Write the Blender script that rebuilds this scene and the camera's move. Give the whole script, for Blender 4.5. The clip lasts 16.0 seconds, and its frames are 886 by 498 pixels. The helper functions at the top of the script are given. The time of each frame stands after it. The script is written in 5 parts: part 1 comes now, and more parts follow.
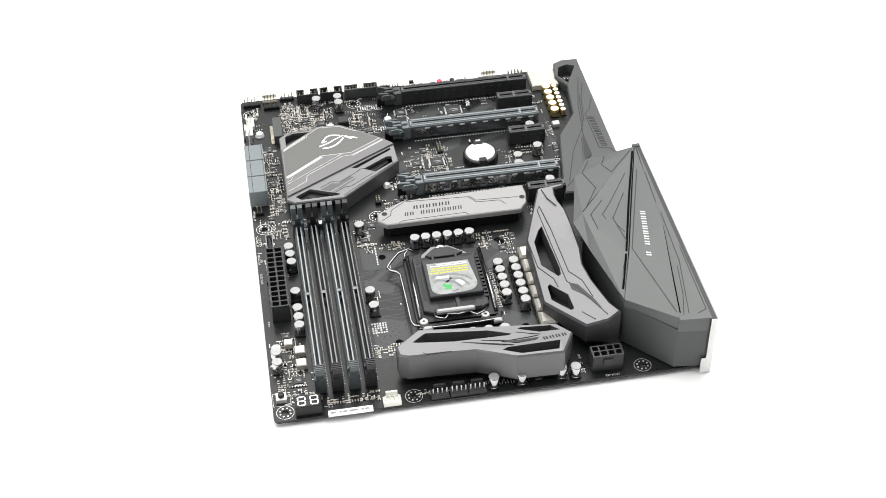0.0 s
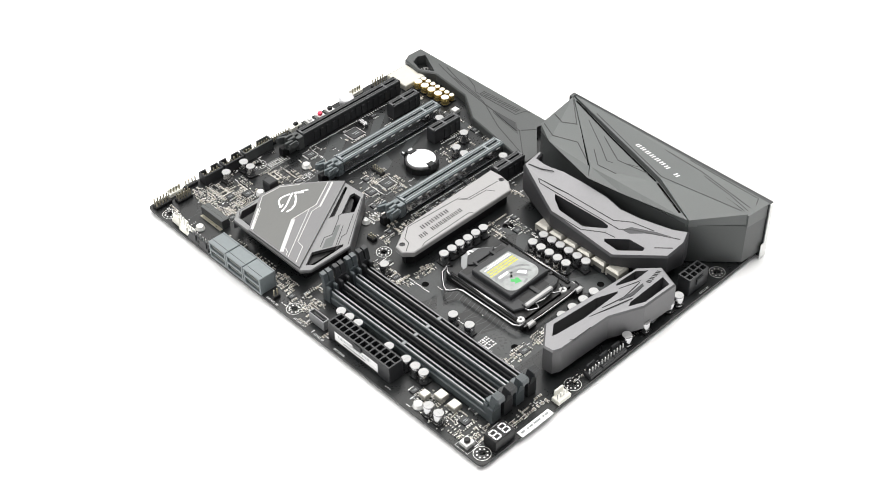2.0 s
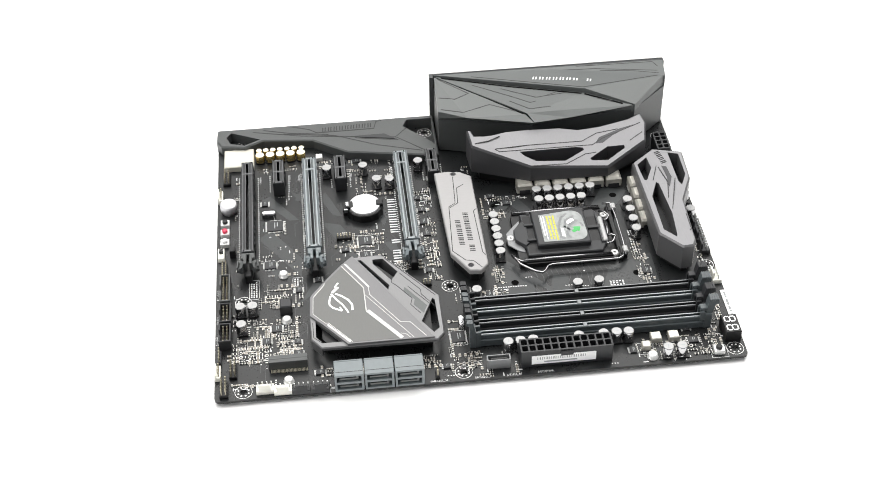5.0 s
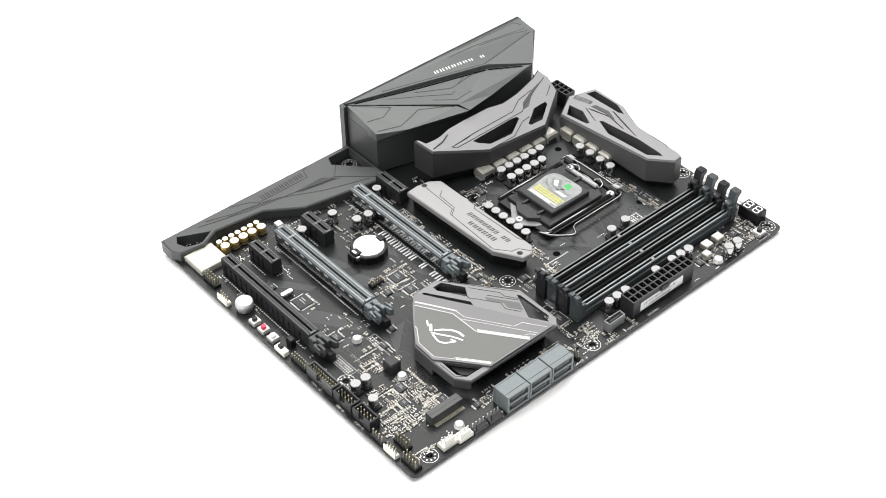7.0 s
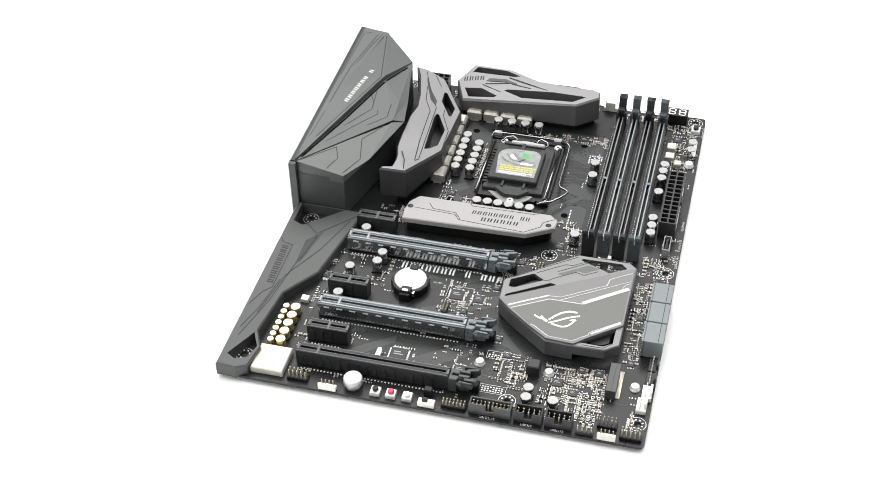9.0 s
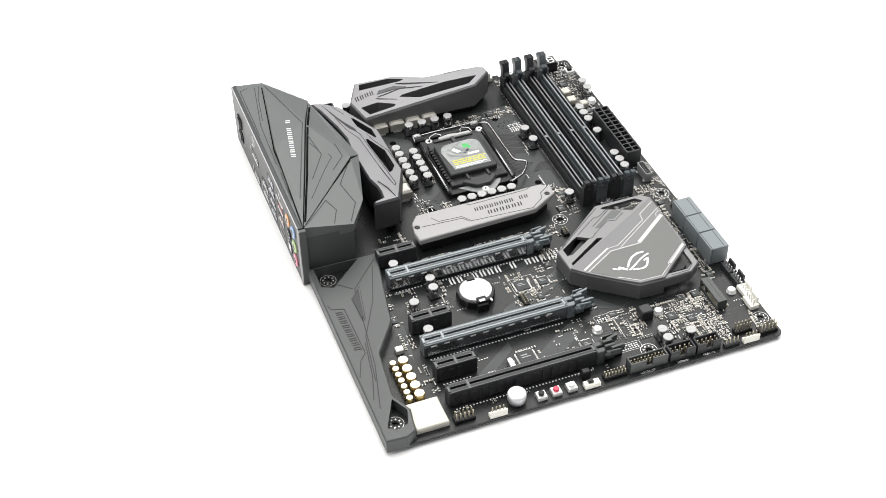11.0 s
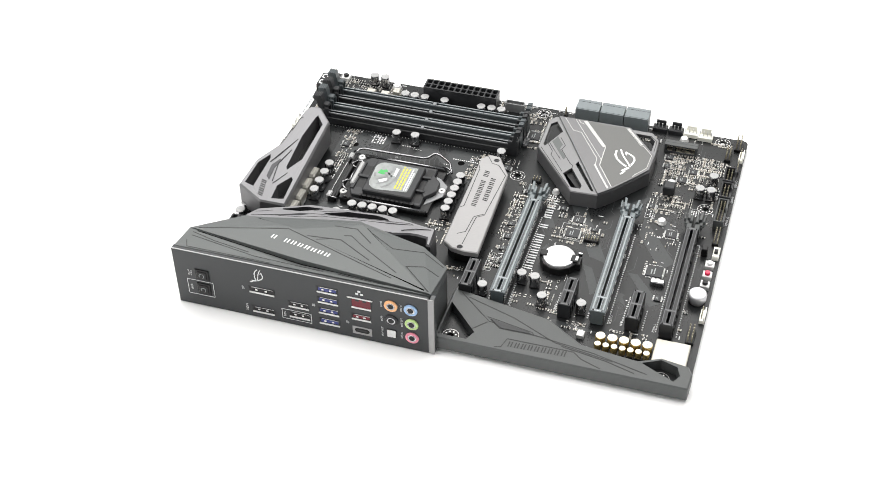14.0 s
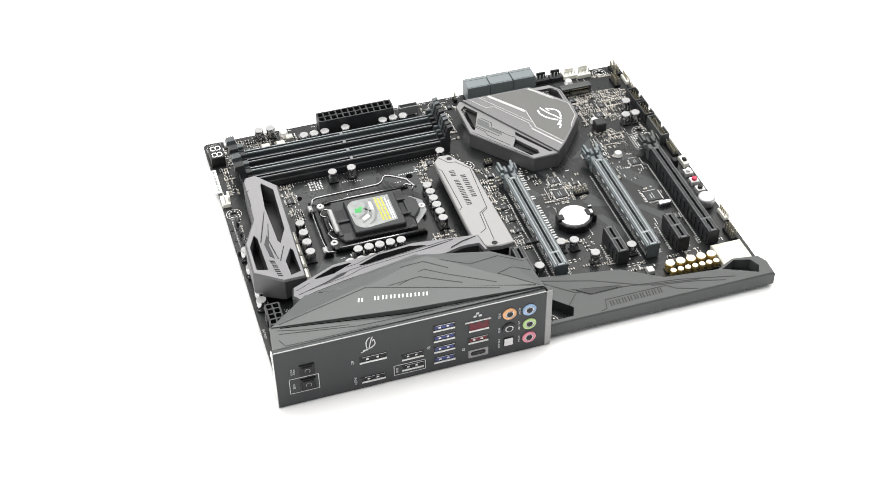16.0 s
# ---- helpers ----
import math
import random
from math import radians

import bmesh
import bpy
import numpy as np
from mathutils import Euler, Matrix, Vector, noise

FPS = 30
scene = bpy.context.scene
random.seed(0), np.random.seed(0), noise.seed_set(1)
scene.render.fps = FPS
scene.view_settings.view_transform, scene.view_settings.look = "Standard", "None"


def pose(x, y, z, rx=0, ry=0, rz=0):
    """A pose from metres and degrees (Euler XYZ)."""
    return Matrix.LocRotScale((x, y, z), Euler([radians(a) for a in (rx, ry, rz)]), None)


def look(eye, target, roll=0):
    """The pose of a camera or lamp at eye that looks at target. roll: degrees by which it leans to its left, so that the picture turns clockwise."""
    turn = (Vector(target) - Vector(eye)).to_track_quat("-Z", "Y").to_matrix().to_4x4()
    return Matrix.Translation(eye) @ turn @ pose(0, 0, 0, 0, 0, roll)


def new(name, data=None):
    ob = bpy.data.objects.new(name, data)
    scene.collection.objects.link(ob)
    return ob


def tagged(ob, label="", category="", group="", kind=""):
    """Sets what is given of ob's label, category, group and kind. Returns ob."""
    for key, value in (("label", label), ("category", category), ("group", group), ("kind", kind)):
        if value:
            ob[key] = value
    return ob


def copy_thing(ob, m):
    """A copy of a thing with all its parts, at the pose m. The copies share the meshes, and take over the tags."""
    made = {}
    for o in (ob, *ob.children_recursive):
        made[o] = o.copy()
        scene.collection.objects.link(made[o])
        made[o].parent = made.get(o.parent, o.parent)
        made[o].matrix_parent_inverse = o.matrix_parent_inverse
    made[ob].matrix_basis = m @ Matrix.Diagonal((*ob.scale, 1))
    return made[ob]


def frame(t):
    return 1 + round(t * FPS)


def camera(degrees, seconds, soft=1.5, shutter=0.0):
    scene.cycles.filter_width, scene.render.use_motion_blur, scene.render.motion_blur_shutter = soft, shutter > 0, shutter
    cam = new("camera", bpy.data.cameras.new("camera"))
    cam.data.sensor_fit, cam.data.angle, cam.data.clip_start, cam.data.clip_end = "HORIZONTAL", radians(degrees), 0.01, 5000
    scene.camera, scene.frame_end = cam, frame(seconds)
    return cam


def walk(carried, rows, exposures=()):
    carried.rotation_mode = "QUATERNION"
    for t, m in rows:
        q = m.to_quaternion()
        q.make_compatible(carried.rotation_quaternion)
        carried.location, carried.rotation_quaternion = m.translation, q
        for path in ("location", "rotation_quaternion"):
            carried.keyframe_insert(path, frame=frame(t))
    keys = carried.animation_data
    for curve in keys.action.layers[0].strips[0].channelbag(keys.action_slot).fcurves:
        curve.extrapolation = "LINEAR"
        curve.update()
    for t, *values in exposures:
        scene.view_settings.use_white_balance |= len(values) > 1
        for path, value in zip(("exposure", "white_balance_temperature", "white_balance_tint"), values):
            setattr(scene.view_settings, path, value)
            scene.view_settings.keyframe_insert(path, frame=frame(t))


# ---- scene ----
# The camera stands still; the board turns on a table under it.
EYE = Vector((0.0, -0.6826, 0.5893))
YAW, PITCH, ROLL = -0.0237, 0.7263, 0.0178
AHEAD = Vector((math.sin(YAW) * math.cos(PITCH), math.cos(YAW) * math.cos(PITCH), -math.sin(PITCH)))
cam = camera(34.893, 16.0, soft=0.9)
walk(cam, [(0.0, look(EYE, EYE + AHEAD, -math.degrees(ROLL))), (16.0, look(EYE, EYE + AHEAD, -math.degrees(ROLL)))],
     exposures=[(0.0, 0.0), (16.0, 0.0)])

# ---- light: a white light tent with a large soft box overhead ----
world = bpy.data.worlds.new("light_tent")
scene.world = world
world.use_nodes = True
world.node_tree.nodes["Background"].inputs[0].default_value = (0.96, 0.98, 1.0, 1)
world.node_tree.nodes["Background"].inputs[1].default_value = 0.33


def softbox(name, eye, target, size, power):
    data = bpy.data.lights.new(name, "AREA")
    data.shape, data.size, data.size_y, data.energy, data.color = "RECTANGLE", size[0], size[1], power, (1.0, 0.985, 0.96)
    ob = new(name, data)
    ob.matrix_world = look(eye, target)
    return ob


softbox("softbox_top", (0.06, 0.62, 1.58), (0.06, 0.25, 0), (2.4, 2.3), 74.0)
softbox("softbox_side", (-1.2, -0.75, 0.95), (0, 0, 0), (1.5, 1.5), 13.5)

# ---- scale and helpers ----
MM = 0.001
AX, AY = 108.9, 159.0          # the turning axis, in board millimetres
LIFT = 4.4                     # board top above the table, millimetres
BEND = (3.32194, 0.300069, 0.0004703, -0.00001755)


def L(x, y, z=0.0):
    """Board millimetres to metres round the axis."""
    return Vector(((x - AX) * MM, (y - AY) * MM, z * MM))


def mat(name, col, rough=0.5, metal=0.0, var=0.12, scale=400.0, bump=0.0, coat=0.0, stretch=(1, 1, 1), big=40.0, spec=0.5):
    m = bpy.data.materials.new(name)
    m.use_nodes = True
    nt = m.node_tree
    b = nt.nodes["Principled BSDF"]
    b.inputs["Metallic"].default_value = metal
    b.inputs["Specular IOR Level"].default_value = spec
    if coat:
        b.inputs["Coat Weight"].default_value = coat
        b.inputs["Coat Roughness"].default_value = 0.15
    tc = nt.nodes.new("ShaderNodeTexCoord")
    mp = nt.nodes.new("ShaderNodeMapping")
    mp.inputs["Scale"].default_value = stretch
    nt.links.new(tc.outputs["Object"], mp.inputs[0])
    fine, wide = nt.nodes.new("ShaderNodeTexNoise"), nt.nodes.new("ShaderNodeTexNoise")
    for n, s in ((fine, scale), (wide, big)):
        n.inputs["Scale"].default_value = s
        n.inputs["Detail"].default_value = 3
        nt.links.new(mp.outputs[0], n.inputs["Vector"])
    add = nt.nodes.new("ShaderNodeMath")
    add.operation = "ADD"
    nt.links.new(fine.outputs[0], add.inputs[0])
    nt.links.new(wide.outputs[0], add.inputs[1])
    ramp = nt.nodes.new("ShaderNodeMapRange")
    ramp.inputs["From Min"].default_value, ramp.inputs["From Max"].default_value = 0.6, 1.4
    ramp.inputs["To Min"].default_value, ramp.inputs["To Max"].default_value = 1 - var, 1 + var
    nt.links.new(add.outputs[0], ramp.inputs[0])
    mul = nt.nodes.new("ShaderNodeVectorMath")
    mul.operation = "SCALE"
    mul.inputs[0].default_value = col
    nt.links.new(ramp.outputs[0], mul.inputs["Scale"])
    nt.links.new(mul.outputs[0], b.inputs["Base Color"])
    rr = nt.nodes.new("ShaderNodeMath")
    rr.operation = "MULTIPLY"
    rr.inputs[1].default_value = rough
    nt.links.new(ramp.outputs[0], rr.inputs[0])
    nt.links.new(rr.outputs[0], b.inputs["Roughness"])
    if bump:
        bp = nt.nodes.new("ShaderNodeBump")
        bp.inputs["Strength"].default_value = bump
        bp.inputs["Distance"].default_value = 0.0002
        nt.links.new(fine.outputs[0], bp.inputs["Height"])
        nt.links.new(bp.outputs[0], b.inputs["Normal"])
    return m


WHITE = mat("white_table", (0.9, 0.9, 0.9), 0.7, var=0.02, scale=30, big=3)
PCB = mat("black_solder_mask", (0.0102, 0.0112, 0.0118), 0.32, var=0.3, scale=900, bump=0.08, big=60, spec=0.32)
ART = mat("grey_board_artwork", (0.027, 0.03, 0.031), 0.33, var=0.25, scale=600, spec=0.36)
TRACE = mat("dark_trace", (0.03, 0.032, 0.034), 0.3, var=0.1)
SILK = mat("white_silkscreen", (0.62, 0.63, 0.63), 0.6, var=0.05)
BLACK = mat("black_plastic", (0.0065, 0.0066, 0.0072), 0.42, var=0.2, bump=0.05, spec=0.35)
COAL = mat("charcoal_plastic", (0.022, 0.023, 0.025), 0.45, var=0.15, bump=0.08, spec=0.4)
SLATE = mat("slate_plastic", (0.088, 0.104, 0.110), 0.3, var=0.1, bump=0.05)
SATAGREY = mat("grey_plastic", (0.165, 0.188, 0.196), 0.45, var=0.08, bump=0.04)
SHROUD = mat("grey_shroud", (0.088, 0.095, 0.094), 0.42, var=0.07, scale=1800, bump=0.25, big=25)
# Darker copy of grey_shroud: the shade on the skirt, and other dark grey plastic.
SHADED_DARK_GREY = mat("shaded_dark_grey", (0.056, 0.06, 0.06), 0.45, var=0.07, scale=1800, bump=0.25, big=25)
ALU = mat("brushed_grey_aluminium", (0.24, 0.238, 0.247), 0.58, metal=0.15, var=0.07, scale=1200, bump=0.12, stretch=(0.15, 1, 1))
# Side-wall greys, darker than the tops: shade put into the colour; also dark inlays.
ALU_SHADED_DARK = mat("dark_shaded_aluminium", (0.058, 0.058, 0.062), 0.5, metal=0.4, var=0.08, scale=1500, bump=0.15)
ALU_SHADED_EDGE = mat("grey_shaded_edge", (0.135, 0.135, 0.139), 0.45, metal=0.45, var=0.07, scale=1500, bump=0.15)
ALU_PALE = mat("pale_satin_aluminium", (0.315, 0.31, 0.31), 0.55, metal=0.15, var=0.05, scale=1600, bump=0.12, stretch=(1, 0.15, 1))
ALU_BAND = mat("satin_grey_band", (0.165, 0.164, 0.168), 0.5, metal=0.3, var=0.06, scale=1500, bump=0.12, stretch=(0.2, 1, 1))
ALU_PCH = mat("warm_grey_aluminium", (0.125, 0.126, 0.122), 0.5, metal=0.3, var=0.06, scale=1500, bump=0.12, stretch=(0.2, 1, 1))
ALU_MID = mat("mid_grey_inlay", (0.22, 0.225, 0.23), 0.45, metal=0.2, var=0.06)
# Near-black in place of the shade down in gaps, holes and pits.
DEEP_SHADE = mat("deep_shade", (0.003, 0.003, 0.003), 0.9, var=0.1, spec=0.05)
GROOVE = mat("dark_groove", (0.02, 0.02, 0.021), 0.6, var=0.1)
STEEL = mat("bright_steel", (0.52, 0.52, 0.53), 0.2, metal=1.0, var=0.08, scale=900, bump=0.04)
TIN = mat("satin_tin", (0.68, 0.68, 0.67), 0.35, metal=0.45, var=0.12, scale=700, bump=0.05)
SOLDER = mat("dull_solder", (0.52, 0.51, 0.48), 0.35, metal=0.45, var=0.35, scale=500, bump=0.05)
CAPTOP = mat("capacitor_top", (0.35, 0.35, 0.35), 0.45, metal=0.35, var=0.08, scale=900)
WIRE = mat("spring_steel", (0.27, 0.27, 0.275), 0.22, metal=1.0, var=0.1, scale=900, bump=0.05)
PIN = mat("dull_brass_pin", (0.36, 0.33, 0.25), 0.35, metal=0.6)
CHOKE = mat("silver_choke", (0.52, 0.505, 0.455), 0.36, metal=0.6, var=0.12, scale=500, bump=0.1)
GOLD = mat("gold_sleeve", (0.66, 0.50, 0.2), 0.25, metal=0.8, var=0.1)
CREAM = mat("pale_gold_top", (0.88, 0.82, 0.66), 0.35, metal=0.1, var=0.06)
SHIELD = mat("cream_shield", (0.53, 0.515, 0.455), 0.45, metal=0.15, var=0.04)
PAPER = mat("white_paper", (0.82, 0.82, 0.82), 0.6, var=0.04)
IVORY = mat("ivory_plastic", (0.78, 0.77, 0.7), 0.4, var=0.05)
YELLOW = mat("yellow_print", (0.46, 0.45, 0.04), 0.5, var=0.05)
GREEN = mat("green_print", (0.05, 0.36, 0.09), 0.5, var=0.05)
GREYINK = mat("grey_print", (0.26, 0.28, 0.28), 0.5, var=0.15)
INK = mat("black_print", (0.02, 0.02, 0.02), 0.5)
RED = mat("red_plastic", (0.62, 0.03, 0.08), 0.35, var=0.1)
DARKRED = mat("dark_red_plastic", (0.13, 0.003, 0.012), 0.5, var=0.2)
BLUE = mat("blue_plastic", (0.022, 0.035, 0.17), 0.35)
ORANGE = mat("orange_ring", (0.80, 0.42, 0.2), 0.35)
SKY = mat("light_blue_ring", (0.30, 0.45, 0.68), 0.35)
LIME = mat("lime_ring", (0.48, 0.66, 0.26), 0.35)
PINK = mat("pink_ring", (0.72, 0.24, 0.32), 0.35)
PORT = mat("port_plate", (0.034, 0.036, 0.038), 0.4, metal=0.3, var=0.06, scale=1500, bump=0.06)
TAN = mat("tan_ceramic", (0.24, 0.215, 0.18), 0.4, var=0.25)
BRONZE = mat("pale_brass_contacts", (0.62, 0.585, 0.47), 0.3, metal=0.6)


# ---- mesh helpers, in board millimetres ----
def area2(poly):
    return sum(a[0] * b[1] - b[0] * a[1] for a, b in zip(poly, poly[1:] + poly[:1]))


def inset(poly, d):
    """The polygon drawn in by d all round (counter-clockwise corners)."""
    out, n = [], len(poly)
    for i in range(n):
        p, q, r = Vector(poly[i - 1]), Vector(poly[i]), Vector(poly[(i + 1) % n])
        e, f = (q - p).normalized(), (r - q).normalized()
        n1, n2 = Vector((-e.y, e.x)), Vector((-f.y, f.x))
        k = (n1 + n2) / max(0.35, 1 + n1.dot(n2))
        out.append((q.x + k.x * d, q.y + k.y * d))
    return out


def prism(bm, poly, z0, z1, holes=(), cham=0.0, mi=0, mi_side=None, place=L):
    """An upright block on a polygon; z1 may be a number or a function of x, y."""
    zf = z1 if callable(z1) else (lambda x, y: z1)
    zb = z0 if callable(z0) else (lambda x, y: z0)
    side = mi if mi_side is None else mi_side
    poly = list(poly) if area2(list(poly)) > 0 else list(poly)[::-1]
    tops = [inset(poly, cham) if cham else poly] + [list(h) for h in holes]
    full = [poly] + [list(h) for h in holes]

    def ring(pts, z):
        return [bm.verts.new(place(x, y, z(x, y))) for x, y in pts]

    rows = []
    for k, (t, f) in enumerate(zip(tops, full)):
        lo, hi = ring(f, zb), ring(t, zf)
        levels = [lo, hi]
        if cham and k == 0:
            levels = [lo, ring(f, lambda x, y: zf(x, y) - cham), hi]
        for a, b in zip(levels, levels[1:]):
            for i in range(len(a)):
                j = (i + 1) % len(a)
                bm.faces.new((a[i], a[j], b[j], b[i])).material_index = side
        rows.append((lo, hi))
    for k in (0, 1):
        if holes or callable(z1):
            edges = []
            for r in rows:
                vs = r[k]
                for i in range(len(vs)):
                    edges.append(bm.edges.get((vs[i], vs[(i + 1) % len(vs)])) or bm.edges.new((vs[i], vs[(i + 1) % len(vs)])))
            got = bmesh.ops.triangle_fill(bm, use_beauty=True, use_dissolve=False, edges=edges, normal=(place(0, 0, 1) - place(0, 0, 0)).normalized())
            for g in got["geom"]:
                if isinstance(g, bmesh.types.BMFace):
                    g.material_index = mi if k else side
        else:
            bm.faces.new(rows[0][k]).material_index = mi if k else side
    return bm


def rect(x0, y0, x1, y1, r=0.0):
    if not r:
        return [(x0, y0), (x1, y0), (x1, y1), (x0, y1)]
    pts = []
    for cx, cy, a in ((x1 - r, y0 + r, -90), (x1 - r, y1 - r, 0), (x0 + r, y1 - r, 90), (x0 + r, y0 + r, 180)):
        for k in range(4):
            t = radians(a + 30 * k)
            pts.append((cx + r * math.cos(t), cy + r * math.sin(t)))
    return pts


def box(bm, x0, y0, z0, x1, y1, z1, cham=0.0, mi=0, place=L):
    return prism(bm, rect(x0, y0, x1, y1), z0, z1, cham=cham, mi=mi, place=place)


def ring_pts(x, y, r, n=16, turn=0.0):
    return [(x + r * math.cos(turn + 2 * math.pi * k / n), y + r * math.sin(turn + 2 * math.pi * k / n)) for k in range(n)]


def lathe(bm, x, y, prof, n=20, place=L, mis=None):
    """A turned body: rows of (radius, height), closed at both ends."""
    rings = [[bm.verts.new(place(px, py, z)) for px, py in ring_pts(x, y, r, n)] for r, z in prof]
    for k, (a, b) in enumerate(zip(rings, rings[1:])):
        for i in range(n):
            f = bm.faces.new((a[i], a[(i + 1) % n], b[(i + 1) % n], b[i]))
            f.smooth = True
            f.material_index = mis[k] if mis else 0
    bm.faces.new(rings[0][::-1]).material_index = mis[0] if mis else 0
    bm.faces.new(rings[-1]).material_index = mis[-1] if mis else 0
    return bm


def ribbon(bm, pts, w, z, h=0.12, mi=0, place=L):
    """A thin raised line along a polyline; z is a number or a function."""
    zf = z if callable(z) else (lambda x, y: z)
    left, right = [], []
    for i, p in enumerate(pts):
        a, b = Vector(pts[max(0, i - 1)]), Vector(pts[min(len(pts) - 1, i + 1)])
        p = Vector(p)
        e1 = (p - a).normalized() if i else (b - p).normalized()
        e2 = (b - p).normalized() if i < len(pts) - 1 else e1
        n = Vector((-e1.y, e1.x)) + Vector((-e2.y, e2.x))
        n = n / max(0.5, n.length_squared / 2)
        left.append((p.x + n.x * w / 2, p.y + n.y * w / 2))
        right.append((p.x - n.x * w / 2, p.y - n.y * w / 2))
    for i in range(len(pts) - 1):
        q = [left[i], right[i], right[i + 1], left[i + 1]]
        top = [bm.verts.new(place(x, y, zf(x, y) + h)) for x, y in q]
        low = [bm.verts.new(place(x, y, zf(x, y) - 0.3)) for x, y in q]
        bm.faces.new(top).material_index = mi
        for k in range(4):
            bm.faces.new((low[k], low[(k + 1) % 4], top[(k + 1) % 4], top[k])).material_index = mi
    return bm


def fused(bm):
    """The same mesh with coinciding corners joined."""
    bmesh.ops.remove_doubles(bm, verts=bm.verts, dist=0.000002)
    return bm


def tube(bm, pts, r, n=8):
    """A bent wire through points in board millimetres."""
    rings = []
    for i, p in enumerate(pts):
        p = Vector(p)
        d = (Vector(pts[min(i + 1, len(pts) - 1)]) - Vector(pts[max(i - 1, 0)])).normalized()
        s = d.cross(Vector((0, 0, 1)))
        s = s.normalized() if s.length > 0.05 else Vector((1, 0, 0))
        u = s.cross(d).normalized()
        rings.append([bm.verts.new(L(*(p + (s * math.cos(2 * math.pi * k / n) + u * math.sin(2 * math.pi * k / n)) * r))) for k in range(n)])
    for a, b in zip(rings, rings[1:]):
        for k in range(n):
            bm.faces.new((a[k], a[(k + 1) % n], b[(k + 1) % n], b[k])).smooth = True
    bm.faces.new(rings[0])
    bm.faces.new(rings[-1])
    return bm


def part(name, bm, material, parent=None, label="", kind=""):
    """One mesh object under its thing."""
    bmesh.ops.recalc_face_normals(bm, faces=bm.faces)
    me = bpy.data.meshes.new(name)
    bm.to_mesh(me)
    bm.free()
    for m in (material if isinstance(material, (list, tuple)) else [material]):
        me.materials.append(m)
    ob = new(name, me)
    ob.parent = parent
    return tagged(ob, label=label, kind=kind)


def B():
    return bmesh.new()


def boxes(name, rows, material, parent, label="", cham=0.0):
    """Blocks, each one a part of its own."""
    for r in rows:
        ob = part(name, box(B(), *r, cham=cham), material, parent, label)
    return ob


def lines(name, runs, w, z, h, material, parent, label=""):
    """Engraved or printed lines, each one a part of its own."""
    for pts in runs:
        part(name, fused(ribbon(B(), pts, w, z, h)), material, parent, label)


def lettering(body, size, x, y, z, turn, material, parent, m=None, name="printed_text"):
    """Raised print of real characters."""
    cu = bpy.data.curves.new("print", "FONT")
    cu.body, cu.size, cu.extrude, cu.align_x, cu.align_y = body, size * MM, 0.00002, "CENTER", "CENTER"
    tmp = bpy.data.objects.new("print", cu)
    scene.collection.objects.link(tmp)
    bpy.context.view_layer.update()
    me = bpy.data.meshes.new_from_object(tmp.evaluated_get(bpy.context.evaluated_depsgraph_get()))
    bpy.data.objects.remove(tmp)
    me.materials.clear()
    me.materials.append(material)
    ob = new(name, me)
    ob.parent = parent
    ob.matrix_basis = m if m is not None else Matrix.Translation(L(x, y, z)) @ pose(0, 0, 0, 0, 0, turn)
    return ob


def word_bars(name, counts, length, height, start, ahead, zf, material, parent, place=L, h=0.12, slant=0.12):
    """A word mark as plain bars, two upright ones for each character."""
    ahead = Vector(ahead).normalized()
    up = Vector((-ahead.y, ahead.x))
    total = sum(counts) + len(counts) - 1
    pitch, k = length / total, 0
    zz = zf if callable(zf) else (lambda x, y: zf)
    for c in counts:
        for n in range(c):
            bm = B()
            for a0, a1 in ((0.10, 0.31), (0.53, 0.74)):
                q = []
                for a, b in ((a0, 0.0), (a1, 0.0), (a1, 1.0), (a0, 1.0)):
                    p = Vector(start) + ahead * ((k + a) * pitch + b * height * slant) + up * (b * height)
                    q.append((p.x, p.y))
                prism(bm, q, lambda x, y: zz(x, y) - 0.2, lambda x, y: zz(x, y) + h, place=place)
            part(name, bm, material, parent)
            k += 1
        k += 1


# ---- the table ----
bm = B()
bmesh.ops.create_grid(bm, x_segments=8, y_segments=8, size=12.0)
tagged(part("ground", bm, WHITE, None, "smooth white seamless studio tabletop under the board"), category="tabletop", kind="structure")

# ---- the board ----
board = new("motherboard")
board.location = (0, 0, LIFT * MM)
tagged(board, "black computer motherboard with grey heatsinks lying on white table", "motherboard")
COOLER = [(93.6, 177.4), (168.6, 177.4), (93.6, 252.4), (168.6, 252.4)]
HOLES = [(237.3, 298.7), (165.3, 299.2), (33.4, 299.0), (237.4, 141.0), (165.1, 141.2), (10.0, 140.6), (238.0, 16.3), (165.1, 16.5), (10.1, 16.7)]
bm = B()
prism(bm, rect(0, 0, 244, 305, 3.0), -1.6, 0.0, holes=[ring_pts(x, y, 2.0, 16) for x, y in HOLES + COOLER])
part("circuit_board", bm, PCB, board, "matt black circuit board with white print")


def mounting_pad(x, y):
    bm = B()
    for k in range(32):
        a, b = 2 * math.pi * k / 32, 2 * math.pi * (k + 1) / 32
        q = [(x + r * math.cos(t), y + r * math.sin(t)) for r, t in ((4.75, a), (4.75, b), (5.0, b), (5.0, a))]
        prism(bm, q, 0, 0.05)
    for k in range(8):
        t = 2 * math.pi * (k + 0.5) / 8
        prism(bm, ring_pts(x + 3.1 * math.cos(t), y + 3.1 * math.sin(t), 0.52, 8), 0, 0.12)
    part("mounting_pad", bm, TIN, board)


for hx, hy in HOLES:
    mounting_pad(hx, hy)

